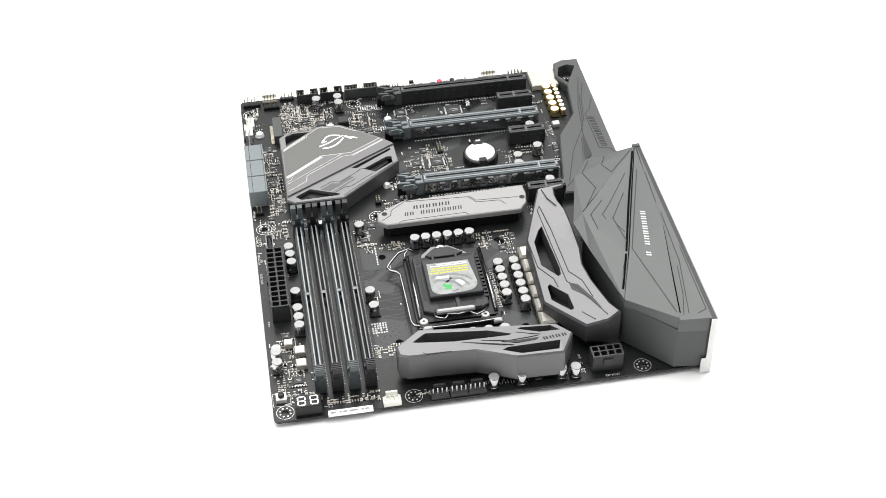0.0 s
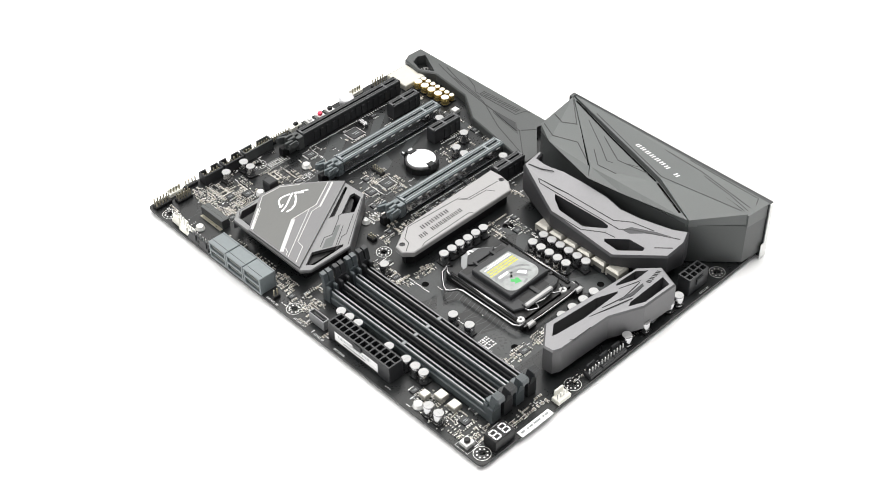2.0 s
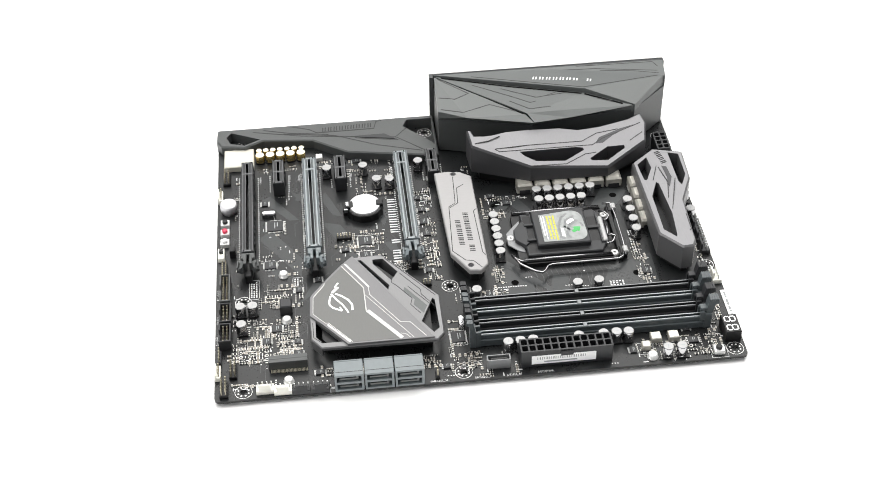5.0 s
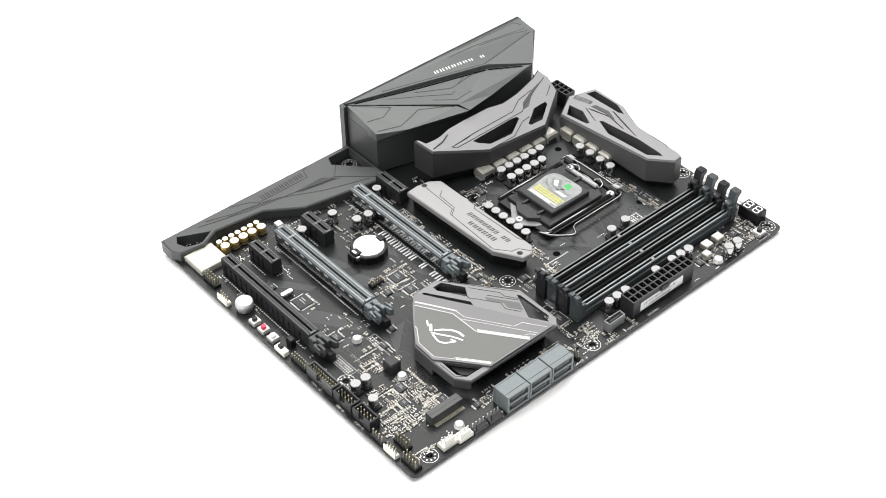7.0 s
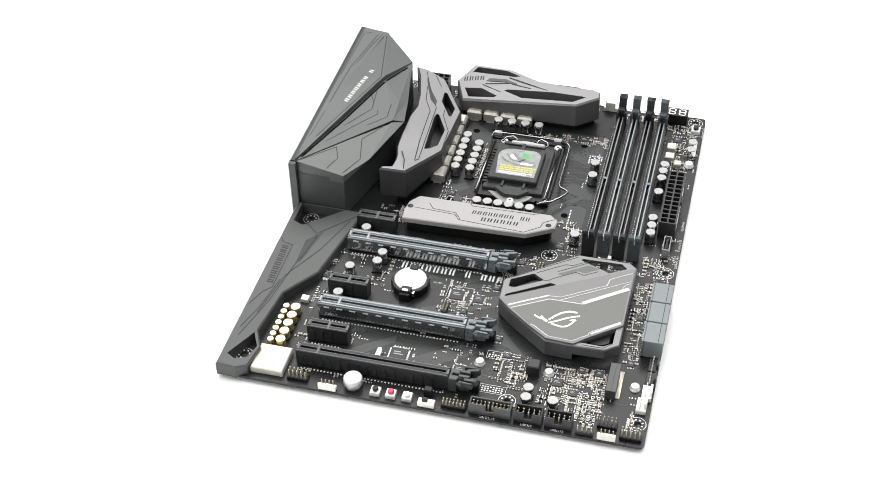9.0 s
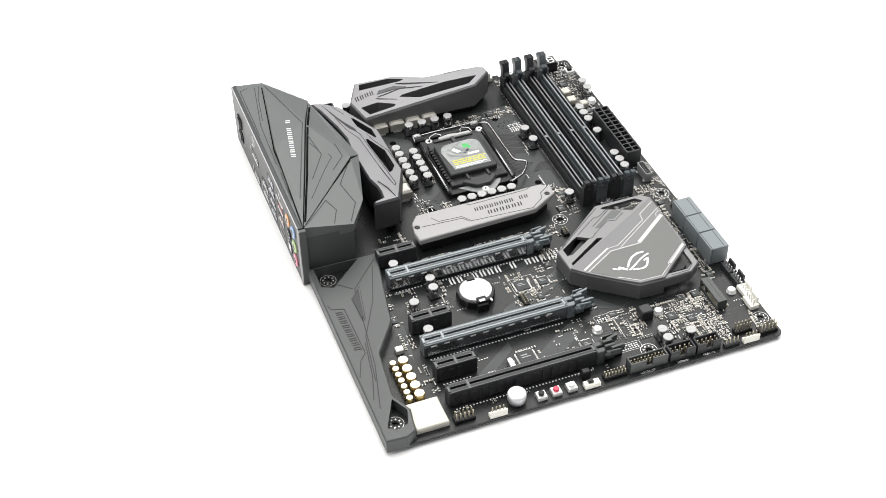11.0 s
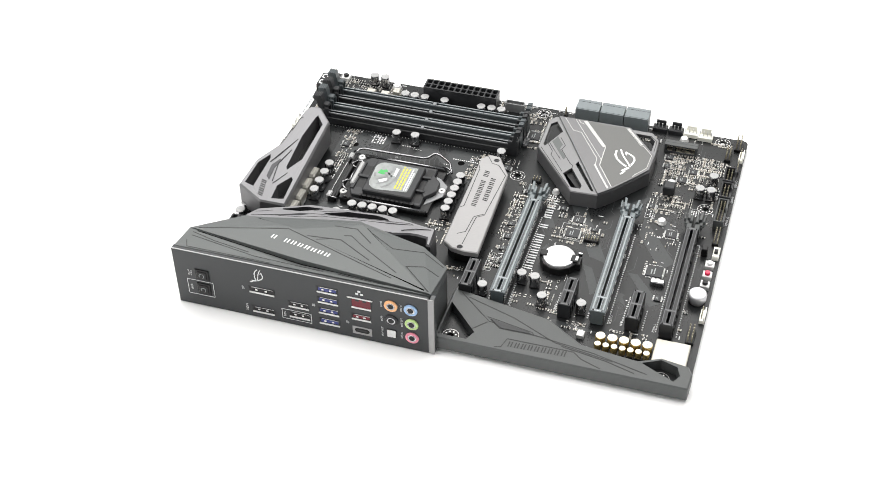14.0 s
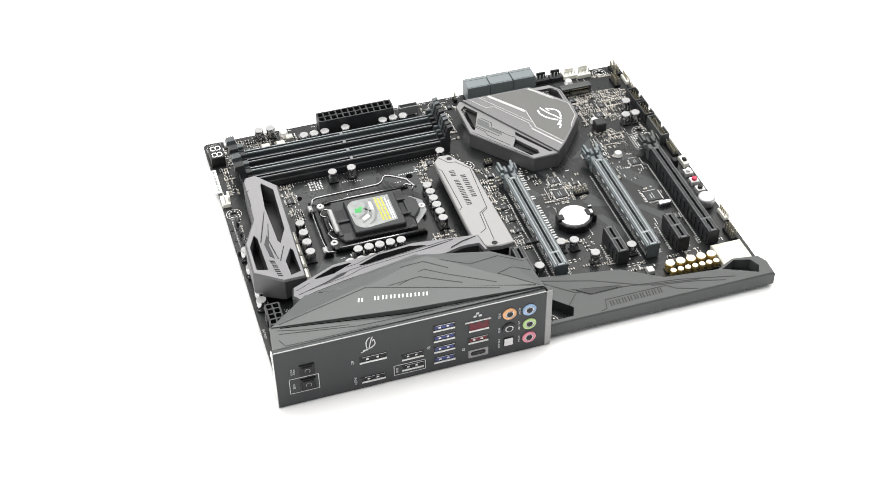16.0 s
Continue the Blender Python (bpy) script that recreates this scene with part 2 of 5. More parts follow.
# grey artwork bands printed in the mask
for lift, q in enumerate(([(139, 170), (180, 171), (180, 190), (166, 196), (160, 184)], [(162, 205), (181, 200), (181, 212), (165, 214)],
          [(160, 240), (181, 232), (181, 268), (150, 268)], [(84, 180), (104, 196), (104, 203), (84, 192)], [(83, 250), (104, 238), (104, 255), (88, 266)],
          [(96, 66), (150, 92), (150, 102), (100, 78)], [(72, 66), (90, 74), (92, 80), (66, 70)], [(60, 46), (80, 56), (70, 56)],
          [(108, 26), (146, 52), (130, 53), (100, 34)], [(36, 56), (40, 86), (37, 100), (33, 80)], [(132, 30), (146, 36), (146, 48)],
          [(120, 104), (140, 114), (120, 112)], [(98, 108), (76, 97), (78, 94), (104, 106)], [(70, 28), (92, 46), (92, 52), (66, 34)], [(86, 104), (120, 116), (96, 116)], [(46, 60), (72, 50), (74, 54), (50, 66)],
          [(144, 176), (152, 176), (180, 204), (180, 208)], [(88, 186), (96, 178), (104, 178), (90, 192)], [(110, 108), (150, 128), (142, 128)], [(150, 60), (170, 50), (150, 72)])):
    part("artwork_band", prism(B(), q, -0.05, 0.02 + 0.002 * lift), ART, board, "faint grey angular band printed on the board")

# fine traces between socket and memory slots, and across the slot area
bm = B()
rnd = random.Random(5)
for k in range(16):
    y = 190 + k * 3.4
    ribbon(bm, [(157, y), (164, y + 2), (171 + (k % 3), y + 2 - (k % 2) * 3), (183, y + 4)], 0.3, 0.0, 0.02)
for k in range(40):
    x, y = rnd.uniform(45, 215), rnd.choice((rnd.uniform(28, 36), rnd.uniform(48, 54), rnd.uniform(68, 76), rnd.uniform(88, 116), rnd.uniform(5, 14)))
    d = rnd.choice((-1, 1)) * rnd.uniform(2, 5)
    ribbon(bm, [(x, y), (x + abs(d), y + d), (x + abs(d) + rnd.uniform(4, 14), y + d)], 0.25, 0.0, 0.02)
part("trace_lines", bm, TRACE, board, kind="stuff")


# ---- rear port block: cover, plate and ports ----
A_, B_, W_, C_, D_, E_, F_ = (-1.0, 148.5, 39.5), (31.0, 148.6, 32.6), (42.8, 166.5, 34.4), (54.0, 209.6, 34.8), (41.0, 279.0, 34.0), (17.0, 304.5, 38.2), (-1.0, 306.5, 38.8)
cover = new("port_cover")
cover.parent = board
tagged(cover, "faceted dark grey plastic cover over the rear ports")
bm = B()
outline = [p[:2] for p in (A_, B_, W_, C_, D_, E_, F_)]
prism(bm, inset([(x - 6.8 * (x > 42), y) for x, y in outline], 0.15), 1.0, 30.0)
# The skirt below the panels is coloured darker to hold its shade.
part("skirt", bm, SHADED_DARK_GREY, cover)


def facet(name, pts, tris, low, lean=7.0):
    """A cover panel of flat triangles over corners with heights, closed down to a common level. Returns its height as a function."""
    bm = B()
    top = [bm.verts.new(L(*p)) for p in pts]
    bot = [bm.verts.new(L(p[0] - lean * (p[0] > 42), p[1], low)) for p in pts]
    count = {}
    for t in tris:
        bm.faces.new([top[k] for k in t])
        bm.faces.new([bot[k] for k in t[::-1]])
        for a, b in zip(t, t[1:] + t[:1]):
            count.setdefault(frozenset((a, b)), []).append((a, b))
    for runs in count.values():
        if len(runs) == 1:
            a, b = runs[0]
            bm.faces.new((bot[a], bot[b], top[b], top[a]))
    part(name, bm, SHROUD, cover)

    def height(x, y):
        best = (-9.0, 0.0)
        for t in tris:
            p, q, r = (Vector(pts[k]) for k in t)
            d = (q.x - p.x) * (r.y - p.y) - (q.y - p.y) * (r.x - p.x)
            a = ((x - p.x) * (r.y - p.y) - (y - p.y) * (r.x - p.x)) / d
            b = ((q.x - p.x) * (y - p.y) - (q.y - p.y) * (x - p.x)) / d
            m = min(a, b, 1 - a - b)
            if m > best[0]:
                best = (m, p.z + a * (q.z - p.z) + b * (r.z - p.z))
        return best[1]

    return height


top1 = facet("panel", [(0.0, 150.0, 40.2), (30.0, 247.0, 41.9), D_, (16.5, 303.6, 38.8), (4.6, 228.0, 41.6)], [(0, 1, 4), (4, 1, 3), (1, 2, 3)], 29.0)
top0 = facet("panel", [A_, (4.5, 228.0, 38.4), E_, F_], [(0, 1, 3), (1, 2, 3)], 29.0)
top2 = facet("panel", [(0.4, 149.6, 39.2), (47.5, 205.5, 38.0), C_, (46.0, 226.0, 37.4), (50.0, 234.0, 33.9), (41.0, 278.0, 33.4), (30.6, 247.0, 38.8), (15.4, 197.0, 38.4)],
             [(0, 1, 7), (7, 1, 6), (1, 3, 6), (3, 5, 6), (1, 2, 4), (1, 4, 3), (3, 4, 5)], 28.0)
top3 = facet("panel", [(0.4, 149.0, 38.8), B_, W_, (53.8, 209.4, 34.4), (47.2, 204.5, 36.9)], [(0, 1, 2), (0, 2, 4), (2, 3, 4)], 27.0)


def dense(pts, step=3.0):
    """The same polyline with points close together."""
    out = [pts[0]]
    for p, q in zip(pts, pts[1:]):
        n = max(1, int(math.dist(p, q) / step))
        out += [(p[0] + (q[0] - p[0]) * k / n, p[1] + (q[1] - p[1]) * k / n) for k in range(1, n + 1)]
    return out


lines("groove", [dense([(5.4, 174.0), (28.2, 246.0), (17.0, 299.0)])], 0.6, top1, 0.1, GROOVE, cover, "thin dark engraved line")
lines("groove", [dense(p) for p in ([(-0.4, 246.4), (0.2, 299.0), (5.6, 301.5)], [(1.6, 214.0), (3.2, 258.0), (10.4, 300.5)], [(5.6, 262), (9.2, 285), (13.5, 301)], [(0.6, 176), (1.8, 205)])], 0.5, top0, 0.1, GROOVE, cover, "thin dark engraved line")
lines("groove", [dense(p) for p in ([(18.5, 192.0), (31.0, 214.0), (28.4, 236.0)], [(33, 196), (43, 208), (42, 222)], [(38, 264), (35, 254)])], 0.6, top2, 0.1, GROOVE, cover, "thin dark engraved line")
lines("groove", [dense(p) for p in ([(2.5, 151.0), (20.2, 170.0), (24.0, 160.5), (19.6, 150.3)], [(30.0, 150.6), (37.4, 164.6), (33.4, 182.6), (43.0, 198.6)])], 0.6, top3, 0.1, GROOVE, cover, "thin dark engraved line")
lines("groove", [dense(p) for p in ([(35.1, 213.4), (36.2, 209.3), (28.6, 198.8), (12.5, 173.5)], [(27.2, 228.0), (30.2, 220.0)])], 0.5, top2, 0.1, GROOVE, cover, "thin dark engraved line")
# Raised dark strips paint the shade along the panel steps.
gap = "near-black strip painted as the shade between the cover panels"
lines("shade_strip", [dense(p) for p in ([(2.5, 153.6), (16.5, 197.0), (31.0, 244.6)], [(31.6, 246.4), (39.8, 271.0)])], 1.3, top2, 0.06, DEEP_SHADE, cover, gap)
lines("shade_strip", [dense([(2.4, 172.0), (4.0, 228.0), (15.0, 299.0)])], 0.7, top0, 0.06, DEEP_SHADE, cover, gap)
lines("shade_strip", [dense([(9.0, 160.6), (46.4, 203.2)])], 0.8, top3, 0.06, DEEP_SHADE, cover, gap)
word_bars("word_block", [7, 1], 41, 3.0, (14.4, 213.4), (0.18, 1.0), top1, SILK, cover)


def on_plate(u, v, d):
    """The port plate: u along the board's y, v up, d out of the plate."""
    return L(-4.0 - d, u, v)


plate = new("port_plate")
plate.parent = board
tagged(plate, "dark grey metal rear port plate")
bm = B()
prism(bm, rect(149.5, -3.7, 307.2, 38.6), -4.0, 0.0, place=on_plate)
part("panel", bm, PORT, plate)
bm = B()
prism(bm, rect(145.8, -3.7, 149.4, 38.9), -0.3, 0.3, cham=0.25, place=on_plate)
part("edge_trim", bm, ALU_PALE, plate, "bright silver metal edge")
boxes("end_wall", [(-3.68, 145.9, -3.6, 0.5, 148.4, 38.6)], SHADED_DARK_GREY, plate)
boxes("flange", [(-3.9, 307.25, 8.0, -0.6, 307.7, 38.4), (-3.9, 307.25, -3.8, 2.2, 307.7, 8.0)], TIN, plate, "thin silver sheet metal edge")


def port(name, u0, v0, u1, v1, shell, inner, tongue=None, label="", lip=0.5, r=0.4):
    u0, u1, v0, v1 = min(u0, u1), max(u0, u1), min(v0, v1), max(v0, v1)
    p = new(name)
    p.parent = board
    tagged(p, label)
    bm = B()
    prism(bm, rect(u0, v0, u1, v1), -0.2, 0.3, holes=[rect(u0 + lip, v0 + lip, u1 - lip, v1 - lip)[::-1]], place=on_plate)
    part("shell", bm, COAL if shell in (STEEL, TIN) else shell, p)
    bm = B()
    prism(bm, rect(u0 + lip, v0 + lip, u1 - lip, v1 - lip), 0.01, 0.05, place=on_plate)
    part("opening", bm, inner, p)
    if shell in (STEEL, TIN):
        part("lip", prism(B(), rect(u0 + 0.3, v0 + 0.1, u1 - 0.3, v0 + 1.15), 0.0, 0.42, place=on_plate), TIN, p, "silver metal lip")
        part("lip", prism(B(), rect(u0 + 0.6, v1 - 0.35, u1 - 2.0, v1 - 0.1), 0.0, 0.4, place=on_plate), TIN, p, "silver metal lip")
    if tongue:
        h = (v1 - v0)
        part("tongue", prism(B(), rect(u0 + 1.2, v0 + h * 0.40, u1 - 1.2, v0 + h * 0.84), 0.02, 0.2, place=on_plate), tongue, p)
        for k in range(2):
            c = u0 + (u1 - u0) * (0.34 + 0.36 * k)
            part("spring_contact", prism(B(), rect(c - 0.7, v0 + h * 0.48, c + 0.7, v0 + h * 0.70), 0.05, 0.26, place=on_plate), TIN, p)
    return p


for v in (27.2, 19.0, 10.4, 2.0):
    port("usb_port", 203.6, v, 216.9, v + 4.9, STEEL, BLACK, BLUE, "silver framed port with blue tongue")
for v in (10.4, 2.1):
    port("usb_port", 222.4, v, 235.8, v + 4.8, STEEL, BLACK, BLACK, "silver framed black port")
port("display_port", 243.7, 15.8, 260.1, 20.9, STEEL, BLACK, BLACK, "silver framed display socket")
port("display_port", 245.0, 0.1, 259.4, 4.8, STEEL, BLACK, BLACK, "silver framed display socket")
net = port("network_port", 183.4, 20.6, 195.9, 28.6, TIN, DARKRED, None, "dark red network socket")
port("usb_port", 183.8, 11.2, 196.4, 16.0, TIN, BLACK, DARKRED, "port with dark red tongue")
oval = port("usb_port", 184.1, 0.0, 196.0, 5.8, ALU_PALE, ALU_PALE, None, "small silver rounded port")
part("slot", prism(B(), rect(185.6, 1.3, 194.6, 4.6, 1.5), 0.0, 0.12, place=on_plate), BLACK, oval)
part("tongue", prism(B(), rect(187.0, 2.5, 193.2, 3.4, 0.4), 0.1, 0.18, place=on_plate), COAL, oval)
part("top_lip", prism(B(), rect(182.6, 28.3, 198.0, 29.0), 0.0, 0.5, place=on_plate), TIN, net, "silver spring lip")
for u in (192.0, 187.6):
    part("status_light", prism(B(), rect(u - 1.1, 26.4, u + 1.1, 28.0, 0.3), 0.0, 0.3, place=on_plate), COAL, net)
net_mark = B()
for u, v in ((190.5, 34.2), (189.0, 32.2), (192.0, 32.2)):
    prism(net_mark, rect(u - 0.9, v - 0.7, u + 0.9, v + 0.7, 0.2), 0.0, 0.06, place=on_plate)
part("network_mark", net_mark, SILK, plate)
# Pale strip puts the highlight on the plate's upper metal edge into colour.
part("top_edge_highlight", prism(B(), rect(149.6, 38.65, 307.0, 38.95), -0.5, 0.1, place=on_plate), CAPTOP, plate, "thin metal edge coloured pale as its highlight")
bm = B()
prism(bm, rect(168.6, 3.0, 174.8, 9.4, 0.8), 0.0, 0.5, place=on_plate, cham=0.2)
opt = part("optical_port", bm, BLACK, plate, "square dark optical audio socket")
part("shutter", prism(B(), rect(169.2, 3.4, 174.4, 9.0, 0.5), 0.4, 0.62, place=on_plate), TIN, opt, "pale grey flap")
for u, v, ring in ((171.5, 28.2, ORANGE), (171.6, 16.8, COAL), (159.6, 28.0, SKY), (159.3, 16.9, LIME), (159.3, 6.1, PINK)):
    jack = new("audio_jack")
    jack.parent = board
    tagged(jack, "round coloured audio jack")
    bm = B()
    lathe(bm, u, v, [(4.1, 0.0), (4.1, 0.6), (3.7, 0.9), (2.6, 0.9), (2.3, 0.5)], 24, place=on_plate)
    part("ring", bm, ring, jack, "coloured plastic jack ring")
    bm = B()
    lathe(bm, u, v, [(2.5, 0.45), (2.5, 0.95), (1.9, 1.0), (1.8, 0.6)], 20, place=on_plate)
    part("collar", bm, STEEL, jack)
    bm = B()
    lathe(bm, u, v, [(1.75, 0.55), (1.75, 1.02)], 16, place=on_plate)
    part("opening", bm, BLACK, jack)
for v0, v1 in ((17.9, 25.6), (6.4, 14.8)):
    bm = B()
    prism(bm, rect(285.2, v0, 293.8, v1), 0.0, 0.9, cham=0.3, place=on_plate)
    prism(bm, rect(286.4, v0 + 1.0, 292.6, v1 - 1.0, 0.8), 0.8, 1.5, cham=0.3, place=on_plate)
    b_ = part("push_button", bm, BLACK, plate, "square black plastic push button")
    bm = B()
    for k in range(12):
        a = -0.5 + 2 * math.pi * k / 16
        ribbon(bm, [(289.5 + 1.5 * math.cos(a), (v0 + v1) / 2 + 1.5 * math.sin(a)), (289.5 + 1.5 * math.cos(a + 0.4), (v0 + v1) / 2 + 1.5 * math.sin(a + 0.4))], 0.3, 1.5, 0.06, place=on_plate)
    part("arrow_print", bm, GREYINK, plate)


def plate_frame(u0, v0, u1, v1):
    bm = B()
    for a, b in zip(rect(u0, v0, u1, v1), rect(u0, v0, u1, v1)[1:] + rect(u0, v0, u1, v1)[:1]):
        ribbon(bm, [a, b], 0.35, 0.0, 0.05, place=on_plate)
    part("print_frame", bm, SILK, plate)


plate_frame(283.4, 5.0, 300.0, 16.3)
plate_frame(221.8, 0.2, 240.2, 7.7)


def plate_text(body, size, u, v, turn):
    m = Matrix.Translation(on_plate(u, v, 0.06)) @ Matrix(((0, 0, -1, 0), (-1, 0, 0, 0), (0, 1, 0, 0), (0, 0, 0, 1))) @ pose(0, 0, 0, 0, 0, turn)
    lettering(body, size, 0, 0, 0, 0, SILK, plate, m)


for body, size, u, v in (("HDMI", 2.2, 262.6, 3.2), ("DP", 2.2, 263.6, 18.4), ("BIOS", 1.9, 238.4, 3.9), ("BIOS", 1.9, 297.5, 10.5), ("CLEAR\nCMOS", 1.5, 297.5, 21.8),
                         ("C/SUB", 1.7, 177.4, 28.0), ("REAR", 1.7, 177.4, 16.8), ("SPDIF OUT", 1.6, 177.4, 6.2), ("LINE IN", 1.6, 165.4, 28.0), ("LINE OUT", 1.6, 165.4, 16.8),
                         ("MIC IN", 1.6, 165.4, 6.2), ("SS", 2.4, 219.4, 16.0), ("SS", 2.2, 198.8, 8.0)):
    plate_text(body, size, u, v, 90)


def emblem(name, m, size, material, parent):
    """A slanted eye-shaped emblem of plain curved bars; m places it."""
    pl = lambda x, y, z: m @ Vector((x * size, y * size, z * MM))
    runs = (([(-0.47, 0.30), (-0.42, 0.21), (-0.37, 0.14)], 0.05), ([(-0.35, 0.22), (-0.31, 0.11), (-0.27, 0.01)], 0.08),
            ([(-0.21, 0.055), (-0.05, 0.13), (0.14, 0.18), (0.32, 0.165), (0.47, 0.08)], 0.06),
            ([(-0.26, -0.03), (-0.05, -0.03), (0.20, -0.01), (0.36, -0.02), (0.49, -0.04)], 0.05),
            ([(-0.20, -0.075), (-0.11, -0.16), (-0.02, -0.23), (0.06, -0.25), (0.15, -0.24), (0.26, -0.18), (0.36, -0.12)], 0.055),
            ([(0.34, -0.11), (0.22, -0.10)], 0.04))
    for pts, w in runs:
        part(name, fused(ribbon(B(), pts, w * 0.84, 0.0, 0.1, place=pl)), material, parent)


emblem("emblem_blade", Matrix.Translation(on_plate(253.6, 29.2, 0.0)) @ Matrix(((0, 0, -1, 0), (-1, 0, 0, 0), (0, 1, 0, 0), (0, 0, 0, 1))) @ pose(0, 0, 0, 0, 0, 75), 0.0125, SILK, plate)

# ---- lower left cover over the audio section ----
acover = new("audio_cover")
acover.parent = board
tagged(acover, "flat dark grey angular plastic cover along the board edge")
AUD = [(-0.6, 0.0), (11.5, -0.6), (17.5, 2.5), (20.0, 18.5), (14.0, 31.0), (17.8, 64.5), (32.8, 87.0), (42.0, 138.0), (43.0, 147.5), (-0.6, 147.5)]
aud_top = lambda x, y: 7.2 - 0.02 * max(0, x)
bm = B()
prism(bm, AUD, -1.7, aud_top, holes=[[(3.2, 9.0), (12.6, 28.6), (18.0, 18.2), (15.0, 8.6), (8.5, 6.0)][::-1], [(2.8, 129.0), (9.6, 126.0), (31.0, 146.0), (2.8, 146.0)][::-1]], cham=0.8)
part("shell", bm, SHADED_DARK_GREY, acover)
lines("groove", ([(4.3, 24.0), (12.2, 56.5), (20.9, 120.4), (40.3, 142.2)], [(8.6, 44.5), (14.3, 79.4), (27.7, 106.8), (37.5, 136.9)], [(16.9, 92.2), (16.6, 112.7), (24.4, 122.0), (18.8, 93.9), (16.9, 92.2)],
                 [(1.2, 112.0), (2.4, 108.1), (9.7, 106.2), (10.0, 67.3), (5.6, 62.0), (1.2, 50)], [(12, 128), (20, 121)], [(3.0, 31), (8, 48), (12.5, 75)]), 0.6, aud_top, 0.14, GROOVE, acover, "thin dark engraved line")
bm = B()
prism(bm, [(17.2, 94.5), (18.4, 95.5), (22.8, 119.5), (17.0, 112.4)], 6.2, 7.25)
part("inlay", bm, COAL, acover)
word_bars("word_block", [9], 35, 4.2, (9.2, 70.5), (-0.04, 1.0), lambda x, y: aud_top(x, y) + 0.05, GROOVE, acover)


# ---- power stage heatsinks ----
def heatsink(name, poly, z0, zf, holes, label, grooves=(), top=ALU, rim=1.0, gw=0.5, foot=None, side=ALU_SHADED_DARK, core=None):
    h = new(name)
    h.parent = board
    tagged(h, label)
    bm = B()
    # Walls take the darker side material, so their shade is painted in.
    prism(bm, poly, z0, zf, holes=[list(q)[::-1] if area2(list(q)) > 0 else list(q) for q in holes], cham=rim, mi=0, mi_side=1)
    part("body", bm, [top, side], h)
    bm = B()
    inner = inset(poly if area2(list(poly)) > 0 else list(poly)[::-1], 3.0)
    prism(bm, core or (inset(inner, 3.5) if foot else inner), 0.4, lambda x, y: foot or z0 + 0.28 * (zf(x, y) - z0))
    part("base", bm, BLACK, h, "dark heatsink base seen through the openings")
    if grooves:
        lines("groove", grooves, gw, zf, 0.12, GROOVE, h)
    return h


vl = lambda x, y: min(29.6, 37.4 - 0.409 * (x - 45) - 0.0789 * (y - 166))
VL = [(49.6, 165.0), (66.4, 166.5), (81.0, 203.4), (81.7, 254.2), (63.4, 282.4), (51.0, 284.7), (43.4, 282.0), (47.5, 273.0), (52.8, 252.3), (54.8, 238.0), (53.4, 226.0), (53.6, 204.0), (54.2, 190.0), (56.6, 181.0), (57.0, 176.0), (56.4, 169.6), (50.0, 168.0)]
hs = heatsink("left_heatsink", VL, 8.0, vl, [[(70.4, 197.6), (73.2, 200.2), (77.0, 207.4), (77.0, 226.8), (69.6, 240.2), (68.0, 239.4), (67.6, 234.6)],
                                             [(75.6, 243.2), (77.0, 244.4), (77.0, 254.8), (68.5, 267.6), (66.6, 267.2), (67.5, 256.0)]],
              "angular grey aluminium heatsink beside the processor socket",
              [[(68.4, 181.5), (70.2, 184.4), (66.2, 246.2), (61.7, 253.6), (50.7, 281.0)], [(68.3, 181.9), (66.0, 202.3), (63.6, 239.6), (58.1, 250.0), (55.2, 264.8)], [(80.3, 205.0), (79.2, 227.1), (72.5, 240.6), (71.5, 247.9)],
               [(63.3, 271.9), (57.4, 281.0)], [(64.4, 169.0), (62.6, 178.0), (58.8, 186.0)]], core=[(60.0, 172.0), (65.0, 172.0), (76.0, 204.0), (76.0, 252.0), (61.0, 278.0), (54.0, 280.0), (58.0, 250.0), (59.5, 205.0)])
bm = B()
prism(bm, [(65.3, 248.0), (60.9, 251.6), (54.9, 266.4), (52.2, 275.7), (59.5, 261.0), (64.8, 253.5)], lambda x, y: vl(x, y) - 0.5, lambda x, y: vl(x, y) + 0.06)
part("inlay", bm, ALU_SHADED_DARK, hs, "dark grey angular inlay")

vt = lambda x, y: 22.8 - min(0.42, max(0.0, 0.005 * (160 - x))) * max(0.0, 292 - y)
VT = [(172.2, 281.6), (171.5, 288.4), (166.5, 290.6), (150.0, 291.2), (128.6, 292.2), (107.4, 301.3), (80.4, 302.2), (71.6, 285.0), (78.0, 270.7), (158.0, 269.9)]
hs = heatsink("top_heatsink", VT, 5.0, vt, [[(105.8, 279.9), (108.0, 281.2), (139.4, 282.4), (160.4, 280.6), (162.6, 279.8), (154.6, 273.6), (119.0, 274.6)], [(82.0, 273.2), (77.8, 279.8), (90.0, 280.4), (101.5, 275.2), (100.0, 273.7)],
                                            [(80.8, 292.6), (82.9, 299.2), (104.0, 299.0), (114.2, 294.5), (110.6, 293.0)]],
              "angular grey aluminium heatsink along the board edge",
              [[(89.8, 283.5), (103.4, 278.6)], [(91.6, 284.3), (108.8, 286.7), (124.1, 283.7)], [(107.1, 291.6), (135.5, 283.6)], [(142.0, 290.4), (156.3, 290.2), (158.0, 288.9)]], side=ALU_SHADED_EDGE)
bm = B()
prism(bm, [(91.5, 286.4), (93.8, 289.0), (105.0, 289.9), (113.4, 286.9), (110.1, 286.3), (103.6, 287.4)], lambda x, y: vt(x, y) - 0.5, lambda x, y: vt(x, y) + 0.06)
part("inlay", bm, ALU_SHADED_DARK, hs, "dark grey angular inlay")
word_bars("word_block", [4], 15, 3.0, (75.8, 284.8), (1.0, 0.17), lambda x, y: vt(x, y) + 0.03, GROOVE, hs)

